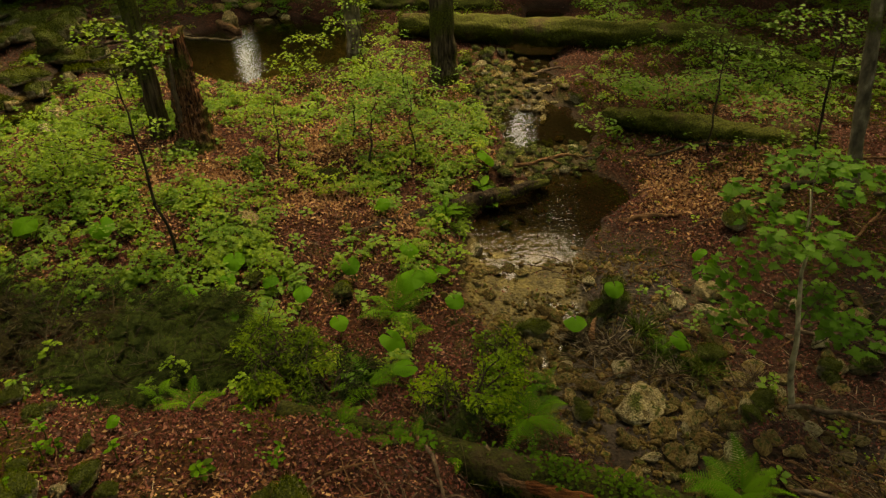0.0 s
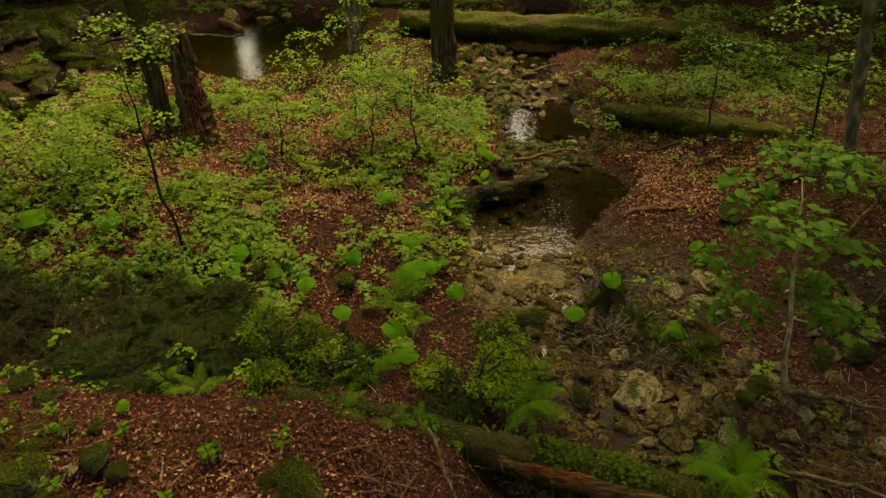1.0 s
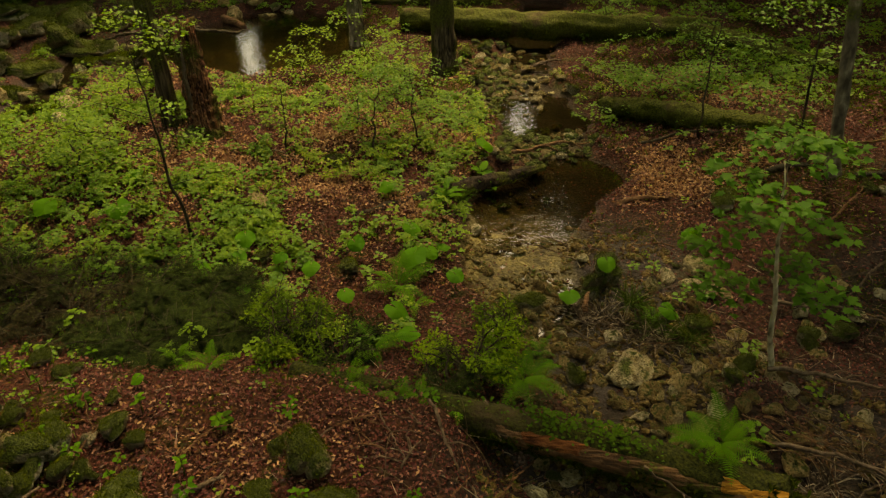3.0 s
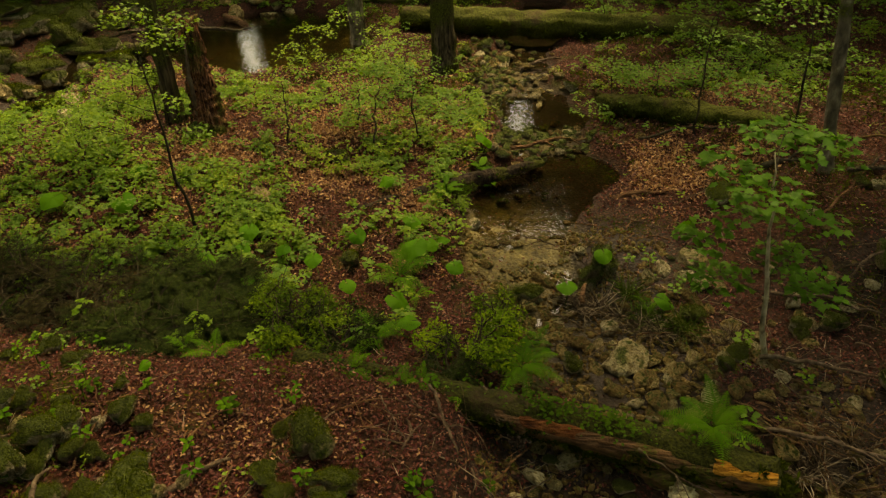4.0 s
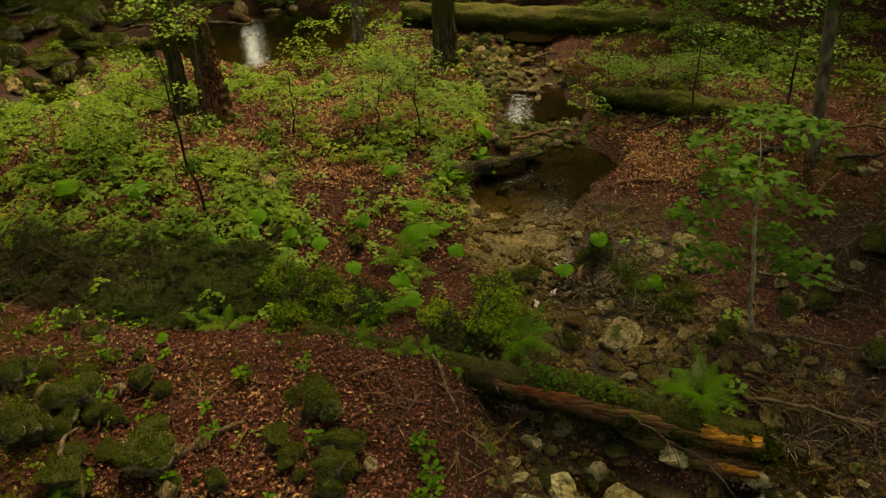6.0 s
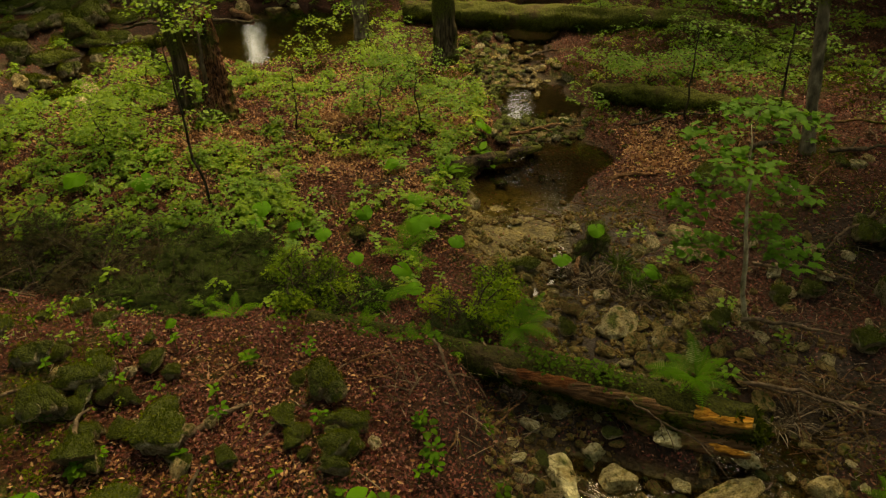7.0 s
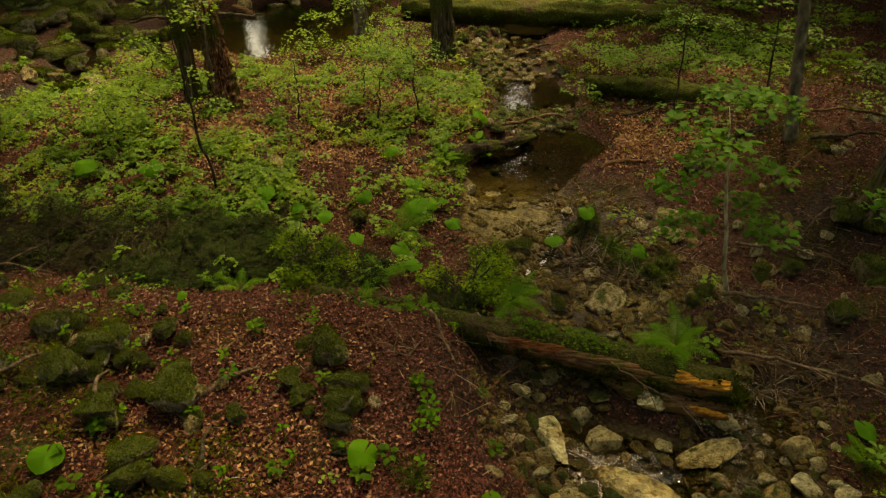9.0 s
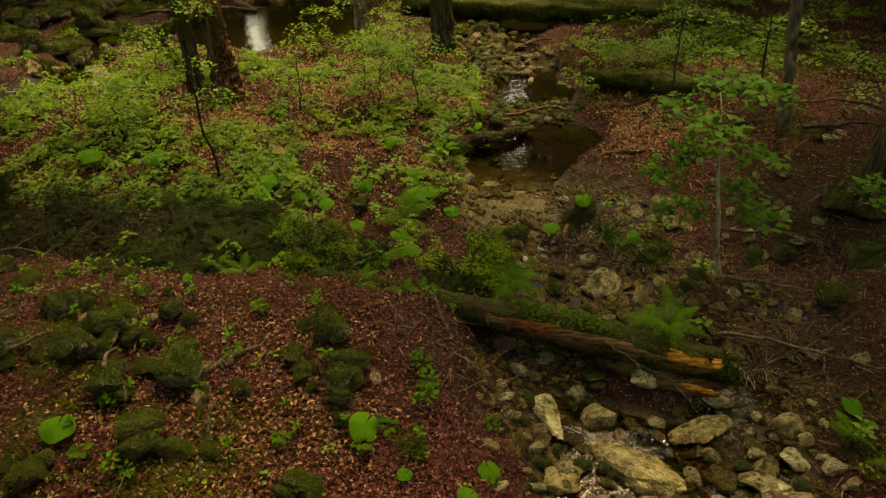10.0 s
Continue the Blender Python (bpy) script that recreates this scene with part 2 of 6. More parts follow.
M_GROUND = ground_material()
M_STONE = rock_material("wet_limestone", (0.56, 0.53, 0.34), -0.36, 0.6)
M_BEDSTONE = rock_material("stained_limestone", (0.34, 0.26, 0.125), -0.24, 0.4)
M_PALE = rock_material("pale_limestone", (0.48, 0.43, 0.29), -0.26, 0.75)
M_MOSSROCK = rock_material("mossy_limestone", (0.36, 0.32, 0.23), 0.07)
M_BARK = bark_material("grey_brown_bark", [(0.36, (0.01, 0.007, 0.004)), (0.5, (0.052, 0.038, 0.023)), (0.7, (0.15, 0.115, 0.07))], 0.54, 0.1, 22)
M_BARK_RED = bark_material("reddish_dead_bark", [(0.38, (0.018, 0.007, 0.004)), (0.5, (0.11, 0.045, 0.024)), (0.68, (0.28, 0.135, 0.07))], 0.58, 0.06, 30)
M_BARK_GREY = bark_material("smooth_grey_bark", [(0.3, (0.05, 0.04, 0.025)), (0.55, (0.15, 0.125, 0.08)), (0.75, (0.32, 0.28, 0.19))], 0.6, 0.5, 12)
M_PALEBARK = bark_material("pale_mottled_bark", [(0.3, (0.1, 0.085, 0.05)), (0.45, (0.36, 0.31, 0.19)), (0.7, (0.6, 0.53, 0.35))], 0.8, 0.6, 16)
M_TWIG = bark_material("twig_bark", [(0.3, (0.04, 0.025, 0.015)), (0.6, (0.12, 0.085, 0.055)), (0.8, (0.24, 0.19, 0.13))], 0.8, 0.3, 20)
M_SAPBARK = bark_material("sapling_bark", [(0.3, (0.018, 0.014, 0.009)), (0.7, (0.06, 0.05, 0.03))], 0.7, 0.3, 20)
M_WETBARK = bark_material("wet_dark_bark", [(0.3, (0.006, 0.004, 0.003)), (0.6, (0.028, 0.019, 0.012)), (0.8, (0.07, 0.05, 0.03))], 0.58, 0.4, 16)
M_MOSSLOG = bark_material("moss_covered_log", [(0.3, (0.02, 0.012, 0.007)), (0.7, (0.08, 0.05, 0.028))], 0.44, 0.5, 12)
# M_MOSSLOG with bark and moss toned down to make the near log dimmer
M_NEARLOG = bark_material("toned_down_moss_log", [(0.3, (0.014, 0.009, 0.005)), (0.7, (0.06, 0.038, 0.022))], 0.42, 0.5, 12, shade=0.45)
M_YELLOWWOOD = bark_material("fresh_split_wood", [(0.3, (0.1, 0.035, 0.008)), (0.48, (0.34, 0.15, 0.025)), (0.7, (0.52, 0.28, 0.06))], 0.85, 0.07, 34, lying=True)
M_ROTWOOD = bark_material("rotten_orange_wood", [(0.3, (0.04, 0.012, 0.005)), (0.5, (0.15, 0.05, 0.018)), (0.75, (0.32, 0.13, 0.045))], 0.8, 0.07, 34, lying=True)
M_BROWNWOOD = bark_material("weathered_wood", [(0.3, (0.035, 0.02, 0.011)), (0.55, (0.14, 0.072, 0.036)), (0.8, (0.26, 0.15, 0.08))], 0.66, 0.07, 34, lying=True)


def water_material():
    m, nodes, links, p = material("clear_brown_water")
    nt = m.node_tree
    nodes.remove(p)
    clear = nodes.new("ShaderNodeBsdfTransparent")
    clear.inputs[0].default_value = (0.6, 0.56, 0.4, 1)
    shine = nodes.new("ShaderNodeBsdfGlossy")
    shine.inputs["Roughness"].default_value = 0.04
    fres = nodes.new("ShaderNodeFresnel")
    fres.inputs[0].default_value = 1.33
    b = nodes.new("ShaderNodeBump")
    b.inputs["Strength"].default_value, b.inputs["Distance"].default_value = 0.2, 0.02
    links.new(calc(nt, "ADD", noise_node(nt, 13, 3, position(nt)).outputs[0], calc(nt, "MULTIPLY", noise_node(nt, 2.2, 2, position(nt)).outputs[0], 1.5)), b.inputs["Height"])
    links.new(b.outputs[0], shine.inputs["Normal"])
    links.new(b.outputs[0], fres.inputs["Normal"])
    s = nodes.new("ShaderNodeMixShader")
    links.new(calc(nt, "MINIMUM", calc(nt, "MULTIPLY", fres.outputs[0], 2.2), 1.0), s.inputs[0])
    links.new(clear.outputs[0], s.inputs[1])
    links.new(shine.outputs[0], s.inputs[2])
    links.new(s.outputs[0], nodes["Material Output"].inputs[0])
    return m


M_WATER = water_material()


# ---- the lie of the land ----
def sm(t):
    t = np.clip(t, 0, 1)
    return t * t * (3 - 2 * t)


def lattice(i, j, seed):
    h = np.sin(i * 127.1 + j * 311.7 + seed * 74.7) * 43758.5453
    return h - np.floor(h)


def vnoise(x, y, size, seed=0):
    """Smooth noise between -1 and 1 with features about size metres wide."""
    x, y = np.asarray(x, float) / size, np.asarray(y, float) / size
    i, j = np.floor(x), np.floor(y)
    u, v = sm(x - i), sm(y - j)
    a = lattice(i, j, seed) * (1 - u) + lattice(i + 1, j, seed) * u
    b = lattice(i, j + 1, seed) * (1 - u) + lattice(i + 1, j + 1, seed) * u
    return 2 * (a * (1 - v) + b * v) - 1


# the stream's middle line: x, y, half width, bed level
STREAM = [(0.6, -9.0, 0.8, -0.62), (1.6, -5.0, 0.8, -0.62), (2.4, -1.8, 1.0, -0.62), (2.2, 0.4, 1.1, -0.6), (1.75, 1.6, 1.15, -0.58), (1.9, 2.5, 1.3, -0.58), (2.5, 3.2, 0.95, -0.62),
          (1.75, 4.2, 0.9, -0.49), (0.95, 5.0, 0.6, -0.52), (0.82, 6.0, 0.6, -0.515), (1.0, 6.8, 0.72, -0.55), (1.15, 7.4, 0.8, -0.66), (1.85, 8.2, 0.7, -0.63),
          (1.5, 9.1, 0.6, -0.5), (1.65, 10.2, 0.85, -0.64), (1.2, 11.6, 0.6, -0.5), (1.75, 13.3, 0.6, -0.55), (2.05, 14.6, 0.6, -0.62), (2.6, 17.5, 0.6, -0.6)]
BROOK = [(-6.0, 14.2, 0.5, -0.6), (-7.2, 13.2, 0.45, -0.57), (-7.2, 11.6, 0.5, -0.56), (-6.9, 10.4, 0.45, -0.56), (-8.5, 9.0, 0.5, -0.56), (-11, 8.0, 0.5, -0.5)]


def channel(x, y, line, z, wet):
    best, width, bed = np.full(x.shape, 1e9), np.ones(x.shape), np.zeros(x.shape)
    for (ax, ay, aw, ab), (bx, by, bw, bb) in zip(line, line[1:]):
        s = np.clip(((x - ax) * (bx - ax) + (y - ay) * (by - ay)) / ((bx - ax) ** 2 + (by - ay) ** 2), 0, 1)
        d = np.hypot(x - ax - s * (bx - ax), y - ay - s * (by - ay))
        near = d < best
        best, width, bed = np.where(near, d, best), np.where(near, aw + s * (bw - aw), width), np.where(near, ab + s * (bb - ab), bed)
    best = best + 0.16 * vnoise(x, y, 0.7, 11) + 0.07 * vnoise(x, y, 0.25, 12)
    k = sm((1.45 * width - best) / (0.85 * width))
    return z + (bed - z) * k, np.maximum(wet, k)


def ground_and_wet(x, y):
    x, y = np.asarray(x, float), np.asarray(y, float)
    z = -0.36 + 0 * x
    z = z + 0.5 * sm((4.9 - y) / 1.8) * sm((0.75 - x + 0.1 * (3 - y)) / 1.0) + 0.05 * np.clip(-x - 1.5, 0, 6) * sm((6 - y) / 3)
    z = z + 0.3 * np.exp(-((x + 3.7) ** 2 + (y - 8.6) ** 2) / 6)
    z = z + 0.65 * sm((x - 2.5) / 2.4) * sm((y - 4.0) / 1.6) * (1 - 0.6 * sm((y - 8) / 4)) + 0.5 * sm((x - 3.1) / 1.6) * sm((4.6 - y) / 1.2)
    z = z + 0.1 * sm((y - 15.5) / 3) + 0.25 * sm((y - 19) / 8) + 0.02 * np.clip(np.hypot(x, y - 8) - 18, 0, 40)
    far = sm((14 - np.hypot(x, y - 7)) / 4)
    z = z + 0.05 * vnoise(x, y, 1.3, 1) + 0.03 * vnoise(x, y, 0.5, 2) + 0.015 * vnoise(x, y, 0.2, 3) * far
    wet = 0 * x
    z, wet = channel(x, y, STREAM, z, wet)
    z, wet = channel(x, y, BROOK, z, wet)
    d = np.hypot((x + 3.8) / 2.3, (y - 14.4) / 2.4) + 0.08 * vnoise(x, y, 0.9, 5)
    k = sm((1.12 - d) / 0.25)
    spit = np.exp(-(((x + 1.4) / 0.8) ** 2 + ((y - 15.7) / 0.7) ** 2))
    z, wet = z + (-0.72 + 0.24 * spit - z) * k, np.maximum(wet, k)
    rise = np.exp(-((x - 2.75) ** 2 + (y - 3.62) ** 2) / 0.32)
    z, wet = z + 0.42 * rise, wet * (1 - rise)
    s = np.clip(((x - 0.0) * 2.25 + (y - 3.4) * -0.88) / (2.25 ** 2 + 0.88 ** 2), 0, 1)
    bank = np.exp(-(np.hypot(x - 2.25 * s, y - 3.4 + 0.88 * s) / 0.3) ** 4) * sm((2.3 - x) / 0.4)
    z, wet = z + (np.maximum(z, -0.33) - z) * bank, wet * (1 - bank)
    z = z + wet * (0.03 * vnoise(x, y, 0.35, 7) + 0.02 * vnoise(x, y, 0.13, 8))
    z = np.where(wet < 0.3, np.maximum(z, WATER + 0.03), z)
    return z, wet


def ground_z(x, y):
    return float(ground_and_wet(np.array([x]), np.array([y]))[0][0])


def mud_amount(x, y):
    """Bare dark mud beside the stream, 0 to 1."""
    m = 1.5 * np.exp(-(((x - 1.95) / 0.7) ** 2 + ((y - 5.5) / 1.3) ** 2)) + 0.9 * np.exp(-(((x - 3.3) / 0.7) ** 2 + ((y - 3.2) / 0.9) ** 2)) + 0.9 * np.exp(-(((x - 0.35) / 0.5) ** 2 + ((y - 2.4) / 0.6) ** 2))
    m = m + 0.8 * np.exp(-(((x - 4.3) / 0.9) ** 2 + ((y - 4.9) / 0.6) ** 2))
    m = m + 1.0 * np.exp(-(((x - 1.35) / 0.75) ** 2 + ((y - 4.35) / 0.6) ** 2)) + 1.0 * np.exp(-((y - 3.1 + 0.39 * (x - 0.9)) / 0.35) ** 2) * sm((x - 0.2) / 0.3) * sm((2.9 - x) / 0.4)
    m = m + 0.4 * sm((-5.2 - x) / 0.6) * sm((y - 9.8) / 0.6)
    return np.clip(m * (1 + 0.35 * vnoise(x, y, 0.5, 81)), 0, 1)

# ---- building helpers ----
rng = np.random.default_rng(7)


def mesh_from(name, verts, faces, mat, smooth=True):
    """faces: a list of equal-length index arrays (n x 3 or n x 4)."""
    me = bpy.data.meshes.new(name)
    verts = np.ascontiguousarray(verts, dtype=np.float32)
    loops = np.concatenate([f.ravel() for f in faces]).astype(np.int32)
    sizes = np.concatenate([np.full(len(f), f.shape[1]) for f in faces]).astype(np.int32)
    me.vertices.add(len(verts))
    me.vertices.foreach_set("co", verts.ravel())
    me.loops.add(len(loops))
    me.loops.foreach_set("vertex_index", loops)
    me.polygons.add(len(sizes))
    me.polygons.foreach_set("loop_start", np.concatenate(([0], np.cumsum(sizes)[:-1])).astype(np.int32))
    me.polygons.foreach_set("loop_total", sizes)
    me.polygons.foreach_set("use_smooth", np.full(len(sizes), smooth))
    me.update(calc_edges=True)
    me.materials.append(mat)
    return me


def part(name, me, parent=None, label="", at=None):
    ob = new(name, me)
    if parent is not None:
        ob.parent = parent
    if at is not None:
        ob.matrix_basis = at
    return tagged(ob, label) if label else ob


def turns(yaw, tilt, roll):
    """Rotation matrices Rz(yaw) Rx(tilt) Ry(roll) for arrays of angles."""
    cz, sz, cx, sx, cy, sy = np.cos(yaw), np.sin(yaw), np.cos(tilt), np.sin(tilt), np.cos(roll), np.sin(roll)
    o, l = np.zeros_like(cz), np.ones_like(cz)
    rz = np.stack([cz, -sz, o, sz, cz, o, o, o, l], -1).reshape(-1, 3, 3)
    rx = np.stack([l, o, o, o, cx, -sx, o, sx, cx], -1).reshape(-1, 3, 3)
    ry = np.stack([cy, o, sy, o, l, o, -sy, o, cy], -1).reshape(-1, 3, 3)
    return rz @ rx @ ry


def spread(template, pos, rot, size):
    """Copies of a small template at many places: vertices and faces."""
    tv, tf = template
    n, k = len(pos), len(tv)
    size = np.asarray(size, float)
    size = size[:, None, None] if size.ndim == 1 else size[:, None, :]
    v = np.einsum("nij,nkj->nki", rot, tv[None] * size) + pos[:, None]
    return v.reshape(-1, 3), [(f[None] + (np.arange(n) * k)[:, None, None]).reshape(-1, f.shape[1]) for f in tf]


def merge(pieces):
    verts, tri, quad, base = [], [], [], 0
    for v, fs in pieces:
        for f in fs:
            if len(f):
                (tri if f.shape[1] == 3 else quad).append(f + base)
        verts.append(v)
        base += len(v)
    faces = [np.concatenate(g) for g in (tri, quad) if g]
    return np.concatenate(verts), faces


def leaf_shape(width=0.32, fold=0.08, droop=0.1, mid=0.45):
    """A leaf one long, folded along its rib, its tip bent down."""
    v = np.array([(0, 0, 0), (0, mid * 0.8, 0.01), (0, 0.75, -droop * 0.4), (0, 1, -droop),
                  (-width * 0.9, mid * 0.65, fold), (-width * 0.75, 0.72, fold - droop * 0.3),
                  (width * 0.9, mid * 0.65, fold), (width * 0.75, 0.72, fold - droop * 0.3)], float)
    return v, [np.array([(0, 1, 4), (0, 6, 1), (2, 3, 5), (2, 7, 3)]), np.array([(1, 2, 5, 4), (1, 6, 7, 2)])]


def maple_shape():
    """A five-lobed leaf one long."""
    out = [(0, 0.0), (-0.2, 0.02), (-0.36, -0.04), (-0.3, 0.14), (-0.56, 0.34), (-0.3, 0.4), (-0.24, 0.62), (-0.1, 0.66), (0, 1.0),
           (0.1, 0.66), (0.24, 0.62), (0.3, 0.4), (0.56, 0.34), (0.3, 0.14), (0.36, -0.04), (0.2, 0.02)]
    v = [(0, 0.3, 0.0)] + [(x, y, 0.1 * abs(x) - 0.12 * max(0, math.hypot(x, y) - 0.4)) for x, y in out]
    n = len(out)
    return np.array(v, float), [np.array([(0, 1 + (i + 1) % n, 1 + i) for i in range(n)])]


def spray_shape(pairs=11, length=1.0, needle=0.2, wide=0.035):
    """A flat twig with two rows of needles."""
    v, t = [], []
    for i in range(pairs):
        y = length * (i + 0.5) / pairs
        reach = needle * (1 - 0.5 * (y / length) ** 2)
        for s in (-1, 1):
            b = len(v)
            v += [(0, y - wide, -0.1 * y * y), (0, y + wide, -0.1 * y * y), (s * reach, y + 0.1, -0.1 * y * y - 0.03)]
            t.append((b, b + 1, b + 2) if s < 0 else (b + 1, b, b + 2))
    b = len(v)
    v += [(-0.012, 0, 0), (0.012, 0, 0), (0, length, -0.1)]
    t.append((b, b + 1, b + 2))
    return np.array(v, float), [np.array(t)]


def small_leaf(width=0.36, fold=0.1, droop=0.1):
    """A leaf of four triangles, folded along its rib."""
    v = np.array([(0, 0, 0), (0, 1, -droop), (-width, 0.5, fold), (width, 0.5, fold), (0, 0.5, 0)], float)
    return v, [np.array([(0, 4, 2), (0, 3, 4), (4, 1, 2), (4, 3, 1)])]


WIDE = (np.array([(0, 0, 0), (0, 1, -0.1), (-0.5, 0.5, 0.1), (0.5, 0.5, 0.1)], float), [np.array([(0, 1, 2), (0, 3, 1)])])
BLADE = (np.array([(0, 0, 0), (-0.16, 0.5, 0.03), (0, 1, -0.15), (0.16, 0.5, 0.03)], float), [np.array([(0, 3, 2), (0, 2, 1)])])
FLECK = (np.array([(0, 0, 0), (0, 1, 0), (-0.27, 0.42, 0.1), (0.27, 0.55, 0.1)], float), [np.array([(0, 1, 2), (0, 3, 1)])])
LEAF, BROAD, SLIM, MAPLE, SPRAY = leaf_shape(), leaf_shape(0.42, 0.06, 0.14), leaf_shape(0.13, 0.03, 0.2), maple_shape(), spray_shape(6, 1.0, 0.34, 0.045)


def tube(points, radii, sides=8, rough=0.0, seed=0, cap=True, ridge=0.0):
    """A bent round bar through the points; rough: uneven radius, ridge: lengthwise ribs."""
    pts = np.array(points, float)
    n = len(pts)
    radii = np.interp(np.linspace(0, 1, n), np.linspace(0, 1, len(radii)), radii)
    tang = np.gradient(pts, axis=0)
    tang /= np.linalg.norm(tang, axis=1)[:, None] + 1e-9
    ref = np.array([0, 0, 1.0]) if abs(tang[:, 2]).mean() < 0.8 else np.array([1.0, 0, 0])
    a = np.cross(tang, ref)
    a /= np.linalg.norm(a, axis=1)[:, None] + 1e-9
    b = np.cross(a, tang)
    ang = np.arange(sides) * 2 * np.pi / sides
    gen = np.random.default_rng(seed)
    along = np.arange(n)[:, None] * 0.35
    r = radii[:, None] * (1 + rough * (vnoise(ang[None] * 1.6 + seed * 3.1, along, 0.8, seed) + 0.5 * vnoise(ang[None] * 5 + seed, along * 2.2, 0.7, seed + 1)))
    if ridge:
        r = r * (1 + ridge * (gen.uniform(-1, 1, sides)[None] * 0.7 + 0.3 * gen.uniform(-1, 1, (n, sides))))
    v = pts[:, None] + r[..., None] * (np.cos(ang)[None, :, None] * a[:, None] + np.sin(ang)[None, :, None] * b[:, None])
    v = v.reshape(-1, 3)
    i, j = np.meshgrid(np.arange(n - 1), np.arange(sides), indexing="ij")
    q = np.stack([i * sides + j, i * sides + (j + 1) % sides, (i + 1) * sides + (j + 1) % sides, (i + 1) * sides + j], -1).reshape(-1, 4)
    tri = np.zeros((0, 3), int)
    if cap:
        c0, c1 = len(v), len(v) + 1
        v = np.concatenate([v, pts[:1], pts[-1:]])
        j = np.arange(sides)
        tri = np.concatenate([np.stack([np.full(sides, c0), (j + 1) % sides, j], -1),
                              np.stack([np.full(sides, c1), (n - 1) * sides + j, (n - 1) * sides + (j + 1) % sides], -1)])
    return v, [tri, q]


def bend(a, b, n=8, sag=(0, 0, 0), wobble=0.0, seed=0):
    """Points from a to b with a bow and some crookedness."""
    s = np.linspace(0, 1, n)[:, None]
    gen = np.random.default_rng(seed)
    w = np.cumsum(gen.normal(0, 1, (n, 3)), 0)
    w -= w[:1] + s * (w[-1:] - w[:1])
    return np.array(a) * (1 - s) + np.array(b) * s + np.array(sag) * 4 * s * (1 - s) + w * wobble


def thing(name, x, y, z, label, category, group="", kind=""):
    ob = new(name)
    ob.location = (x, y, z)
    ob.empty_display_size = 0.1
    return tagged(ob, label, category, group, kind)


# ---- ground and water ----
def build_ground():
    steps = np.array([0.3, 0.7, 1.5, 3, 6, 12, 25, 60, 150, 400])
    xs = np.concatenate([-13 - steps[::-1], np.arange(-13, 13.01, 0.08), 13 + steps])
    ys = np.concatenate([-8 - steps[::-1], np.arange(-8, -3, 0.2), np.arange(-3, 18.01, 0.08), 18 + steps])
    gx, gy = np.meshgrid(xs, ys, indexing="xy")
    z, wet = ground_and_wet(gx, gy)
    nx, ny = len(xs), len(ys)
    i, j = np.meshgrid(np.arange(nx - 1), np.arange(ny - 1), indexing="xy")
    q = np.stack([j * nx + i, j * nx + i + 1, (j + 1) * nx + i + 1, (j + 1) * nx + i], -1).reshape(-1, 4)
    me = mesh_from("ground", np.stack([gx, gy, z], -1).reshape(-1, 3), [q], M_GROUND)
    me.attributes.new("wet", "FLOAT", "POINT").data.foreach_set("value", wet.ravel().astype(np.float32))
    silt = 1.1 * np.exp(-(((gx - 0.85) / 0.7) ** 2 + ((gy - 6.2) / 1.1) ** 2) ** 2) + 0.35 * np.exp(-(((gx - 1.3) / 1.0) ** 2 + ((gy - 9.0) / 0.5) ** 2)) + 0.9 * np.exp(-(((gx + 1.5) / 1.1) ** 2 + ((gy - 15.2) / 1.2) ** 2)) + 0.35 * np.exp(-(((gx + 3.6) / 1.6) ** 2 + ((gy - 14.2) / 1.6) ** 2))
    silt += 0.75 * np.exp(-(((gx - 1.6) / 1.4) ** 2 + ((gy - 2.0) / 0.8) ** 2)) + 0.3 * np.exp(-(((gx - 1.2) / 0.6) ** 2 + ((gy - 11.8) / 1.0) ** 2)) + 0.12 * np.exp(-(((gx - 1.0) / 0.5) ** 2 + ((gy - 4.6) / 0.5) ** 2))
    me.attributes.new("silt", "FLOAT", "POINT").data.foreach_set("value", np.clip(silt, 0, 1).ravel().astype(np.float32))
    me.attributes.new("mud", "FLOAT", "POINT").data.foreach_set("value", mud_amount(gx, gy).ravel().astype(np.float32))
    tagged(new("ground", me), "forest floor of dark soil, moss and gravelly stream bed", "ground", kind="structure")
    # water lies wherever the ground dips below its level
    xs, ys = np.arange(-13, 6.01, 0.15), np.arange(-9, 18.01, 0.15)
    gx, gy = np.meshgrid(xs, ys, indexing="xy")
    z, wet = ground_and_wet(gx, gy)
    low = (z < WATER + 0.04) & (wet > 0.2)
    nx, ny = len(xs), len(ys)
    keep = low[:-1, :-1] | low[1:, :-1] | low[:-1, 1:] | low[1:, 1:]
    j, i = np.nonzero(keep)
    q = np.stack([j * nx + i, j * nx + i + 1, (j + 1) * nx + i + 1, (j + 1) * nx + i], -1)
    used, q = np.unique(q, return_inverse=True)
    v = np.stack([gx, gy, np.full_like(gx, WATER)], -1).reshape(-1, 3)[used]
    tagged(new("water", mesh_from("water", v, [q.reshape(-1, 4)], M_WATER)), "shallow clear brown stream and pond water, still in the pools", "water", kind="structure")


